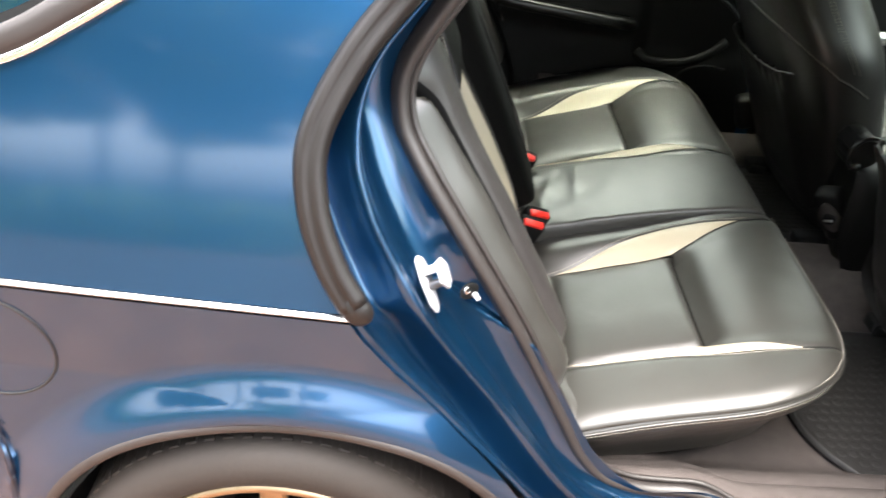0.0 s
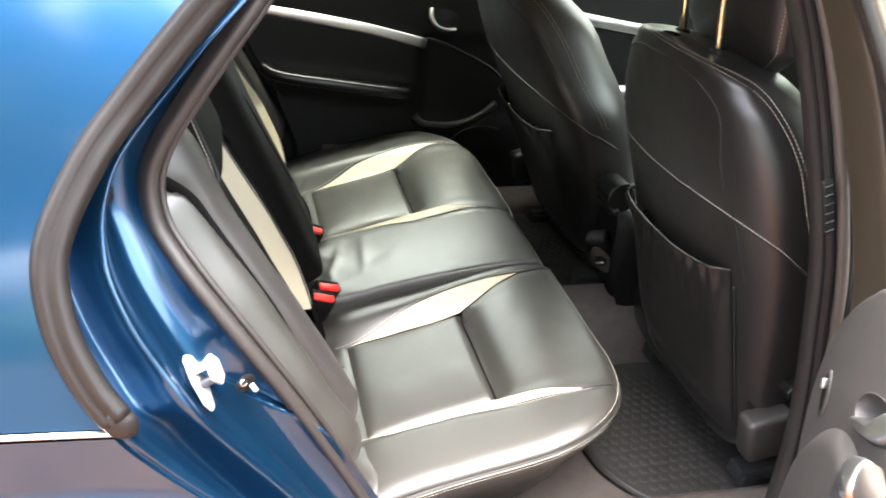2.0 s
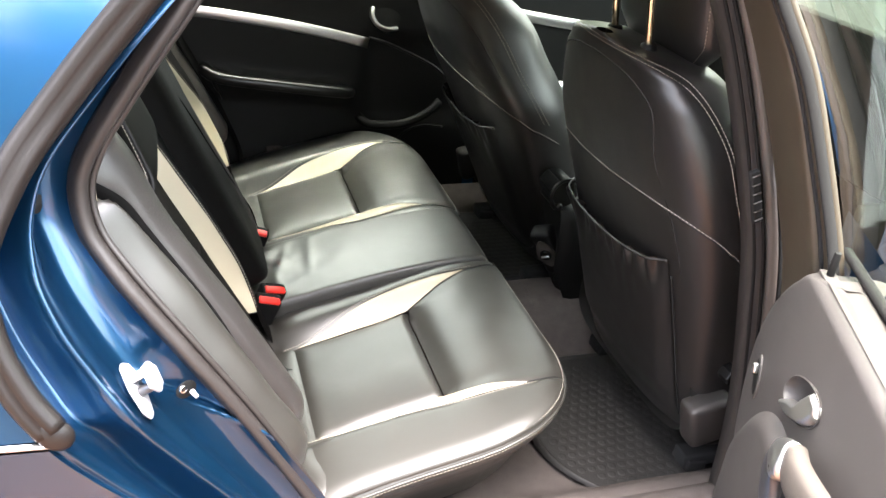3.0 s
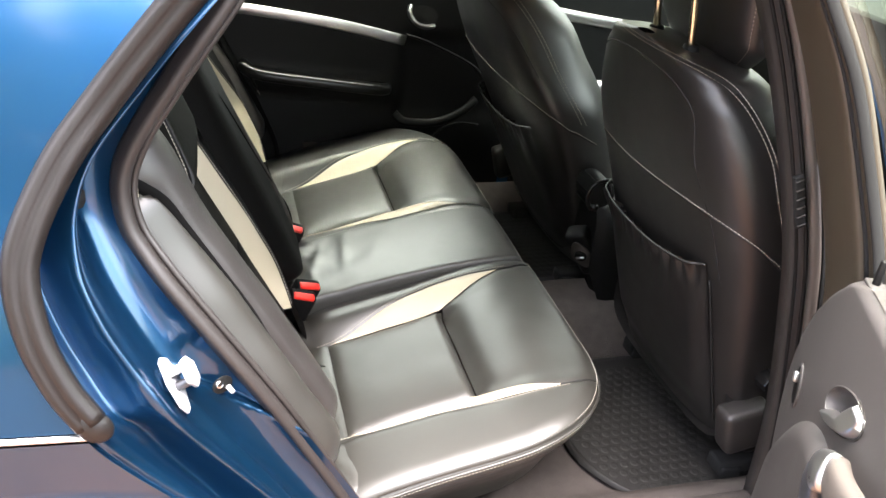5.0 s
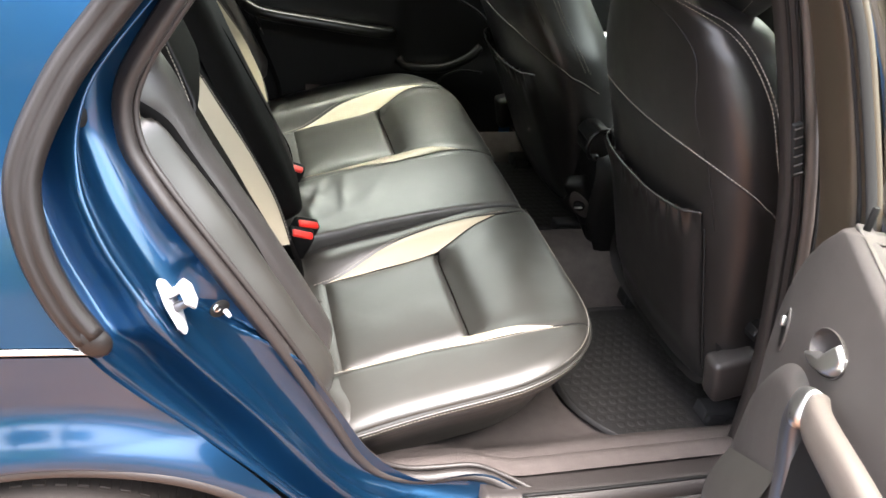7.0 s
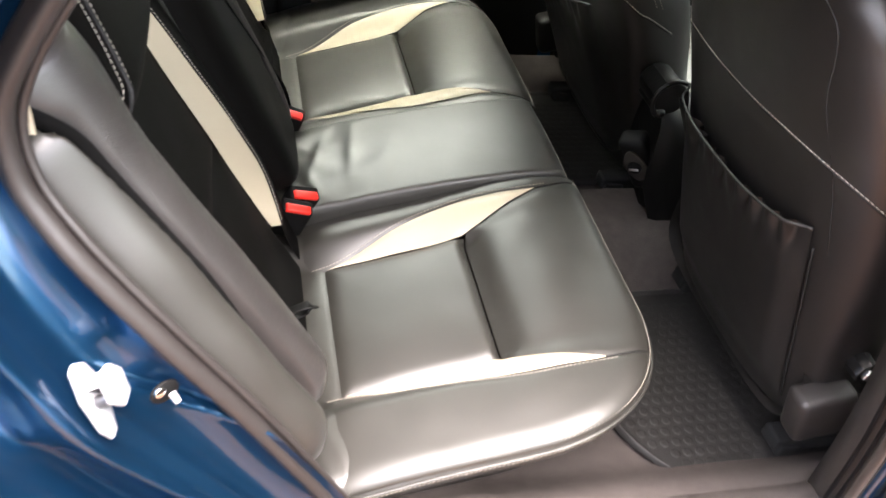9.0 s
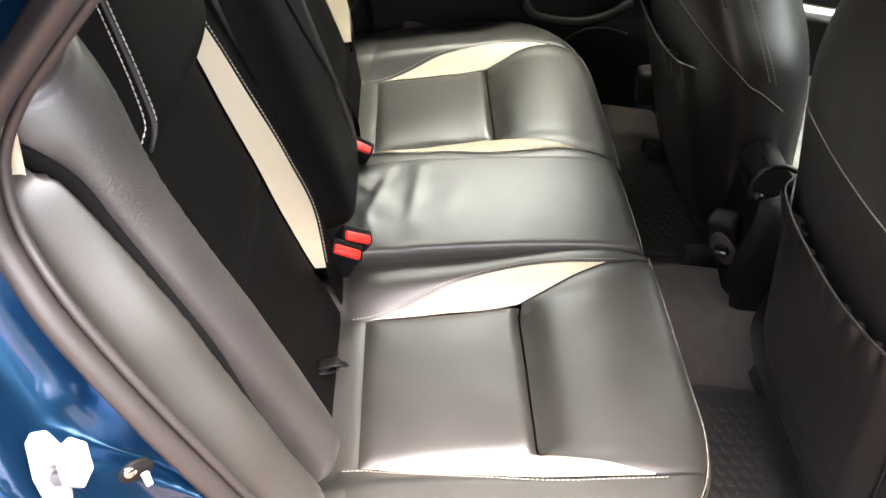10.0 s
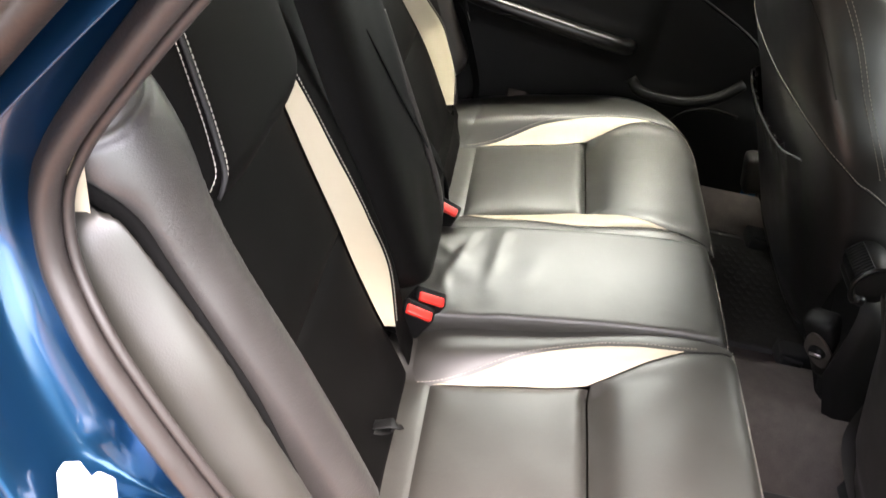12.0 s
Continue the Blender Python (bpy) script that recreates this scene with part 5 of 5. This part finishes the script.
    for dl in (0.0, 0.017):
        row = []
        for u in np.linspace(0.03 if dl == 0 else 0.004, 0.9, 80):
            l = curve(u, [0.0, 0.05, 0.10, 0.2, 0.4, 0.7, 1.0], [0.152, 0.149, 0.141, 0.133, 0.123, 0.112, 0.104]) - dl
            k = math.sin(min(1, 0.50 + u * 5.0) * math.pi / 2)
            hw = HW * (0.86 + 0.14 * k) * (1 - 0.12 * step(0.6, 1.0, u))
            q = math.acos(min(1, (min(l, hw - 0.004) / hw) ** (1 / 0.55))) / (2 * math.pi)
            row.append(rest_point(u, q) + V(0.0008, 0, 0))
        stitches("stitching", row, (0.8, 0.5 * place, 0.2), rear_seat, length=0.0050, gap=0.0016, width=0.0006, lift=0.0007)
        if dl:
            sweep("seam", [r + V(0.0002, place * 0.0085, 0) for r in row], oval(0.0030, 0.0022, 8), SEAM, rear_seat)

# folding arm rest in the middle of the backrest
AW, ARM_Y = 0.143, 0.763


def arm(u, v):
    z = 0.500 + 0.555 * u
    a = 2 * v - 1
    w = AW * (0.86 + 0.14 * step(0, 0.12, u))
    l = w * a
    x = back_x(z) + 0.054 * (1 - abs(a) ** 6) - 0.014
    x -= 0.062 * (1 - step(0.0, 0.07, u)) ** 2
    return (x + 0.001 * noise.noise(Vector((z * 15, l * 15, 2))), ARM_Y + l, z)


sheet("centre_armrest", arm, 60, 44, SHADED_MATT, rear_seat, "folded black leather centre arm rest", vs=np.sort(np.r_[np.linspace(0, 0.12, 10), np.linspace(0.15, 0.85, 24), np.linspace(0.88, 1, 10)]))
arm_rim = smooth_path([(back_x(z) + d, ARM_Y + l, z) for d, l, z in ((0.028, 0.104, 0.90), (0.032, 0.106, 0.80), (0.036, 0.108, 0.70), (0.038, 0.109, 0.60), (0.030, 0.102, 0.535), (0.012, 0.075, 0.506), (0.002, 0.037, 0.500), (-0.010, -0.043, 0.495))], 50)
sweep("armrest_rim", arm_rim, oval(0.006, 0.006, 12), PILLAR, rear_seat, "smooth grey edge round the arm rest's foot", up=(1, 0, 0.3))
sheet("backrest_shell", lambda u, v: (panel_x(0.38 + 0.72 * u) - 0.04 - 0.02 * u, 0.10 + v * 1.352, 0.38 + 0.72 * u), 10, 10, FABRIC, rear_seat)

# shoulder belts
for place, w in ((1, 0.022),):
    bp2 = smooth_path([(-0.10, FAR - 0.13, 1.10), (0.00, FAR - 0.085, 0.95), (0.13, FAR - 0.065, 0.70), (0.215, FAR - 0.06, 0.505), (0.22, FAR - 0.07, 0.44)], 30)
    belt_ob = tagged(sweep("seat_belt", bp2, oval(w, 0.0016, 10, 4), WEBBING, None, "", up=(0.9, -0.3, 0.3)), "black webbing seat belt hanging beside the backrest", "seat belt")
    part("belt_tongue", box_bm((0.008, 0.045, 0.040), pose(0.150, FAR - 0.070, 0.70, 10, -24, 12), 0.003), PLASTIC, belt_ob, "belt tongue in black plastic")
    part("tongue_plate", box_bm((0.003, 0.022, 0.035), pose(0.163, FAR - 0.072, 0.672, 10, -24, 12), 0.001), CHROME, belt_ob, "steel plate")
mb = smooth_path([(-0.03, 0.70, 1.06), (0.050, 0.755, 0.908), (0.098, 0.81, 0.797), (0.152, 0.886, 0.668), (0.194, 0.942, 0.569), (0.210, 0.952, 0.50)], 30)
tagged(sweep("seat_belt", mb, oval(0.022, 0.0016, 10, 4), WEBBING, None, "", up=(0.9, 0.3, 0.3)), "black lap and shoulder belt beside the centre arm rest", "seat belt")


# ---- front seats ----
def front_seat(place, dx, slope, label):
    yc = NEAR_C if place < 0 else FAR_C
    hide = FRONT_SHADED
    seat = thing("front_seat", label, "seat", group="front seats")

    def xr(z):
        return 0.880 + dx - slope * (z - 0.75) - 0.012 * math.exp(-((z - 0.95) / 0.14) ** 2)

    def half(z):
        return curve(z, [0.34, 0.45, 0.60, 0.75, 0.88, 0.98, 1.06, 1.11, 1.145, 1.163], [0.225, 0.245, 0.262, 0.280, 0.290, 0.282, 0.250, 0.205, 0.135, 0.020])

    def deep(z):
        return curve(z, [0.34, 0.60, 0.95, 1.08, 1.14, 1.163], [0.075, 0.085, 0.090, 0.075, 0.045, 0.008])

    def point(z, a, off=0.0):
        """a: angle round the section, 0 at the door side, 90 at the rear."""
        c, s = math.cos(a), math.sin(a)
        w, d = half(z) * (1 + 0.19 * step(1.05, 0.86, z) * (place > 0 and c < 0)) + off, (deep(z) + off) * (1.0 if s > 0 else 1.9)
        l = w * math.copysign(abs(c) ** 0.78, c)
        x = xr(z) + deep(z) - d * math.copysign(abs(s) ** 0.74, s)
        return V(x, yc + place * l, z + (0.0 if place < 0 else -0.03))

    def at(z, l, off=0.0):
        q = max(-1, min(1, l / half(z)))
        c = math.copysign(abs(q) ** (1 / 0.78), q)
        a = math.acos(max(-1, min(1, c)))
        return point(z, a, off)

    zs = np.r_[np.linspace(0.385, 1.05, 44), np.linspace(1.06, 1.163, 22)]
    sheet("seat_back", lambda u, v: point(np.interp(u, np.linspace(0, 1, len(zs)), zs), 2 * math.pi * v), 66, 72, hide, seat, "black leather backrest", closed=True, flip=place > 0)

    WA = [-14, -10, -6, -3, 0, 3, 6, 10, 20, 40, 57, 75, 90, 126, 159, 172, 180, 186, 194]
    WZ = [0.792, 0.807, 0.820, 0.832, 0.854, 0.866, 0.873, 0.880, 0.892, 0.906, 0.910, 0.908, 0.902, 0.896, 0.866, 0.848, 0.828, 0.808, 0.785]

    def wave(a, off=0.0, dz=0.0):
        return point(curve(a, WA, WZ) + dz, radians(a), off)

    row = [wave(a, 0.0006) for a in np.r_[np.linspace(-14, 3, 60), np.linspace(4, 194, 150)]]
    stitches("stitching", row, lambda t, p: (p - V(xr(p[2]) + 0.09, yc, p[2] - 0.03)), seat, length=0.006, gap=0.0020, width=0.0008, lift=0.0010)
    sweep("seam", [wave(a, -0.001, -0.004) for a in np.r_[np.linspace(-14, 3, 40), np.linspace(4, 194, 80)]], oval(0.0018, 0.0018, 6), SEAM, seat)
    seam = smooth_path([point(z, radians(a), -0.0008) for z, a in ((0.77, 40), (0.89, 46), (0.983, 55), (1.05, 53), (1.085, 54), (1.112, 68), (1.122, 90), (1.115, 115), (1.09, 140), (1.04, 158), (0.95, 168))], 90)
    sweep("seam", seam, oval(0.0018, 0.0018, 6), SEAM, seat)
    for half_row in ([(0.84, -9), (0.88, -7), (0.956, -5), (1.028, -4), (1.09, -4), (1.13, -3), (1.147, 10), (1.153, 45), (1.154, 90)],
                     [(0.84, -5.8), (0.88, -4.4), (0.956, -2.8), (1.028, -2.0), (1.082, -1.4), (1.118, 0), (1.138, 13), (1.146, 45), (1.147, 90)]):
        full = half_row + [(z, 180 - a) for z, a in half_row[::-1][1:]]
        row = smooth_path([point(z, radians(a), 0.0006) for z, a in full], 220)
        stitches("stitching", row, lambda s, p: (p - V(xr(p[2]) + 0.09, yc, p[2] - 0.05)), seat, length=0.0052, gap=0.0022, width=0.0006, lift=0.0008)

    # map pocket, gathered along its top
    L0, L1 = (-0.225, 0.200) if place < 0 else (-0.200, 0.225)

    def pocket_top(l):
        return curve(-place * -l, [-0.225, -0.15, -0.05, 0.06, 0.14, 0.200], [0.805, 0.785, 0.764, 0.757, 0.756, 0.766])

    def pocket(u, v):
        l = L0 + (L1 - L0) * v
        z = 0.42 + (pocket_top(l) - 0.42) * u
        e = min(v, 1 - v)
        out = 0.004 + 0.014 * step(0.0, 0.12, e) * step(0.0, 0.15, u) * (0.55 + 0.45 * u)
        out += step(0.55, 1.0, u) * step(0, 0.1, e) * (0.0065 * math.sin(170 * l + 3 * noise.noise(Vector((l * 20, 0, 1)))) * step(0.80, 1.0, u) + 0.011 * noise.noise(Vector((l * 30, z * 6, 3))))
        return at(z, l, out)

    sheet("map_pocket", pocket, 46, 90, hide, seat, "gathered leather map pocket", flip=place > 0)
    row = [at(pocket_top(l) - 0.002, l, 0.0185 * step(0, 0.12, min((l - L0), (L1 - l)) / (L1 - L0)) + 0.004) for l in np.linspace(L0, L1, 80)]
    sweep("pocket_hem", row, oval(0.002, 0.003, 8), hide, seat)
    sweep("pocket_cord", [at(z, 0.206, 0.003) for z in np.linspace(0.42, 0.765, 24)], oval(0.0018, 0.0018, 8), SEAM, seat)

    # head restraint on two posts
    for l in (-0.048, 0.076):
        base = V(xr(1.15) + 0.055, yc + place * l, 1.150)
        part("post", cyl_bm(0.0065, 0.0065, 0.15, Matrix.Translation(base + V(-0.010, 0, 0.065)) @ Matrix.Rotation(radians(-9), 4, "Y"), 14), BRASS, seat, "polished steel post")
        part("post_collar", cyl_bm(0.017, 0.013, 0.022, Matrix.Translation(base + V(0, 0, 0.0)), 16, 0.003), PLASTIC, seat, "black post collar")

    def hrest(u, v):
        a = 2 * math.pi * v
        z = 1.122 + 0.27 * u
        k = math.sin(math.pi * min(1, max(0.0, u * 0.9 + 0.06))) ** 0.45
        c, s = math.cos(a), math.sin(a)
        w, d = 0.158 * (0.80 + 0.2 * k) * min(1, k * 1.15), 0.052 * k
        return (xr(1.15) + 0.140 - 0.10 * (z - 1.175) + d * math.copysign(abs(s) ** 0.7, s), yc + place * w * math.copysign(abs(c) ** 0.7, c), z - 0.016 * abs(c) ** 3 * (1 - u))

    sheet("head_restraint", hrest, 36, 48, hide, seat, "black leather head restraint", closed=True, flip=place > 0)
    stitches("stitching", [hrest(u, 0.56) for u in np.linspace(0.06, 0.6, 30)], (-1, 0.5, 0), seat)
    stitches("stitching", [hrest(u, 0.94) for u in np.linspace(0.06, 0.6, 30)], (-1, -0.5, 0), seat)

    # cushion, recliner cover and knob, rails
    def cush(u, v):
        x = xr(0.45) + 0.02 + 0.52 * u
        a = 2 * math.pi * v
        c, s = math.cos(a), math.sin(a)
        return (x, yc + 0.25 * math.copysign(abs(c) ** 0.5, c), 0.455 + 0.06 * u + 0.085 * math.copysign(abs(s) ** 0.6, s))

    sheet("seat_cushion", cush, 12, 40, hide, seat, "black leather seat cushion", closed=True)
    side_y = yc + place * 0.262
    part("recliner_cover", box_bm((0.100, 0.055, 0.105), Matrix.Translation((1.022 + dx, side_y, 0.452)) @ Matrix.Rotation(radians(-14), 4, "Y"), 0.014, 3), RUBBER, seat, "dark grey plastic recliner cover")
    part("cover_skirt", box_bm((0.26, 0.045, 0.085), Matrix.Translation((1.16 + dx, side_y + 0.008 * -place, 0.425)) @ Matrix.Rotation(radians(-4), 4, "Y"), 0.018, 4), PLASTIC, seat)
    ky = yc + place * 0.270
    part("adjuster_knob", cyl_bm(0.022, 0.019, 0.034, pose(1.038 + dx, ky, 0.566, 90 * -place, 0, 0), 8, 0.004), GLOSSY, seat, "black backrest knob")
    part("knob_cap", box_bm((0.018, 0.008, 0.018), pose(1.038 + dx, ky + place * 0.020, 0.567, 0, 20, 0), 0.003), SILVER, seat)
    for l in (-0.21, 0.21):
        part("seat_rail", box_bm((0.50, 0.045, 0.035), pose(1.28 + dx, yc + l, 0.295), 0.006), SHELL, seat, "dark steel seat rail")
        part("rail_foot", box_bm((0.05, 0.06, 0.03), pose(1.06 + dx, yc + l, 0.285, 0, 8), 0.006), SHELL, seat)
    return seat


front_seat(-1, 0.0, 0.28, "black leather front seat with a map pocket, set forward")
front_seat(1, -0.058, 0.44, "black leather front seat with a map pocket, set further back")

# centre console behind the front seats
console = thing("centre_console", "black plastic centre console with a rear socket and vent", "console")


def console_shape(u, v):
    """A long tapered box; v round the section."""
    x = 0.945 + 0.85 * u
    a = 2 * math.pi * v
    c, s = math.cos(a), math.sin(a)
    top = 0.625 + 0.02 * u
    low = 0.285
    z = 0.5 * (top + low) + 0.5 * (top - low) * math.copysign(abs(s) ** 0.5, s)
    w = 0.022 + 0.053 * step(0.0, 0.62, (z - low) / (top - low))
    k = 1 - 0.35 * step(0.03, 0.0, u)
    return (x + 0.45 * max(0, 0.46 - z) * (1 - step(0, 0.2, u)), 0.785 - 0.25 * max(0.0, 0.46 - z) + w * k ** 0.5 * math.copysign(abs(c) ** 0.5, c), z)


sheet("console_body", console_shape, 30, 36, PLASTIC, console, "black console body", closed=True, us=np.linspace(0, 1, 30) ** 2)
end = [console_shape(0, v) for v in np.linspace(0, 1, 36, endpoint=False)]
link_mesh("console_end", end, [tuple(range(36))], PLASTIC, console)
vent = part("rear_vent", cyl_bm(0.036, 0.036, 0.090, pose(0.950, 0.783, 0.660, 90, 0, 0), 30, 0.008), PLASTIC, console, "black ribbed rear vent")
for k in range(10):
    part("vent_rib", box_bm((0.022, 0.0030, 0.034), pose(0.927, 0.750 + 0.0074 * k, 0.676, 0, 38), 0.001, 1), PLASTIC, vent)
sweep("vent_rim", [V(0.950 - 0.043 * math.cos(a), 0.783 + 0.0 * a, 0.660 + 0.043 * math.sin(a)) + V(0, 0.050 * sd, 0) for sd in (-1,) for a in np.linspace(-0.9, 2.2, 20)], oval(0.005, 0.004, 8), GLOSSY, vent, up=(0, 1, 0))
part("vent_lip", box_bm((0.020, 0.105, 0.020), pose(0.935, 0.783, 0.628, 0, 20), 0.008), GLOSSY, console, "rounded lip under the vent")
so_u = Vector((-0.53, 0.0, 0.85)).normalized()
so_n = Vector((-0.55, -0.75, -0.34))
so_n = (so_n - so_u * so_n.dot(so_u)).normalized()
SOCKET = axes((0.943, 0.772, 0.473), so_u, so_n.cross(so_u), so_n)
part("socket_housing", box_bm((0.15, 0.062, 0.05), SOCKET @ pose(-0.01, 0, -0.026), 0.014), PLASTIC, console, "black housing round the socket")
bez = part("socket_plate", plate_bm([(0.046 * math.sin(a), 0.027 * math.cos(a) * (1 - 0.25 * abs(math.sin(a)))) for a in np.linspace(0, 2 * math.pi, 26, endpoint=False)], 0.005, SOCKET, 0.0015), STRAP, console, "grey oval socket plate")
part("socket_cap", cyl_bm(0.017, 0.015, 0.010, SOCKET @ pose(0, 0, 0.008), 22, 0.003), PLASTIC, bez, "round socket cap")
part("cap_bar", box_bm((0.006, 0.022, 0.004), SOCKET @ pose(0, 0, 0.014), 0.001, 1), SILVER, bez)


# ---- floor mats ----
def floor_mat(place, x0, x1, y0, y1, z, label):
    m = thing("floor_mat", label, "floor mat", group="rear floor mats")
    near = 0.13 if place < 0 else 0.0

    def f(u, v):
        x, y = x0 + (x1 - x0) * u, y0 + (y1 - y0) * v
        x += near * max(0.0, 1 - v / 0.45) ** 2.2 * (1 - u)
        e = min(u * (x1 - x0), (1 - u) * (x1 - x0), v * (y1 - y0), (1 - v) * (y1 - y0))
        return (x, y, z + 0.006 * step(0.014, 0.006, e) - 0.012 * step(0.006, 0.0, e))
    gu = np.unique(np.r_[np.linspace(0, 0.06, 8), np.linspace(0.06, 0.94, 36), np.linspace(0.94, 1, 8)])
    sheet("mat_base", f, 0, 0, MAT, m, "black rubber sheet with raised rim", us=gu, vs=gu, flip=True)
    nx, ny, k = int((x1 - x0 - 0.05) / 0.024), int((y1 - y0 - 0.05) / 0.024), 0
    verts, faces = [], []
    ring = [(0.0098, 0.0), (0.0080, 0.0006), (0.0058, 0.0008), (0.0040, 0.0008), (0.0, 0.0008)]
    for i in range(nx):
        for j in range(ny):
            cx, cy = x0 + 0.030 + (i + 0.5 * (j % 2)) * 0.024, y0 + 0.032 + j * 0.0235
            if cx > x1 - 0.03 or cx < x0 + 0.03 + near * max(0.0, 1 - (cy - y0) / (y1 - y0) / 0.45) ** 2.2:
                continue
            base = len(verts)
            for r, h in ring[:-1]:
                verts += [(cx + r * math.cos(a), cy + r * math.sin(a), z + h) for a in np.linspace(0, 2 * math.pi, 12, endpoint=False)]
            verts.append((cx, cy, z + ring[-1][1]))
            for q in range(3):
                for w in range(12):
                    faces.append((base + q * 12 + w, base + q * 12 + (w + 1) % 12, base + (q + 1) * 12 + (w + 1) % 12, base + (q + 1) * 12 + w))
            faces += [(base + 36 + w, base + 36 + (w + 1) % 12, base + 48) for w in range(12)]
    studs = link_mesh("studs", verts, faces, MAT, m, "raised round studs")
    studs["kind"] = "stuff"
    return m


floor_mat(-1, 0.745, 1.22, 0.100, 0.585, 0.275, "black rubber floor mat with round studs")
floor_mat(1, 0.70, 1.22, 0.965, 1.39, 0.275, "black rubber floor mat by the far door")
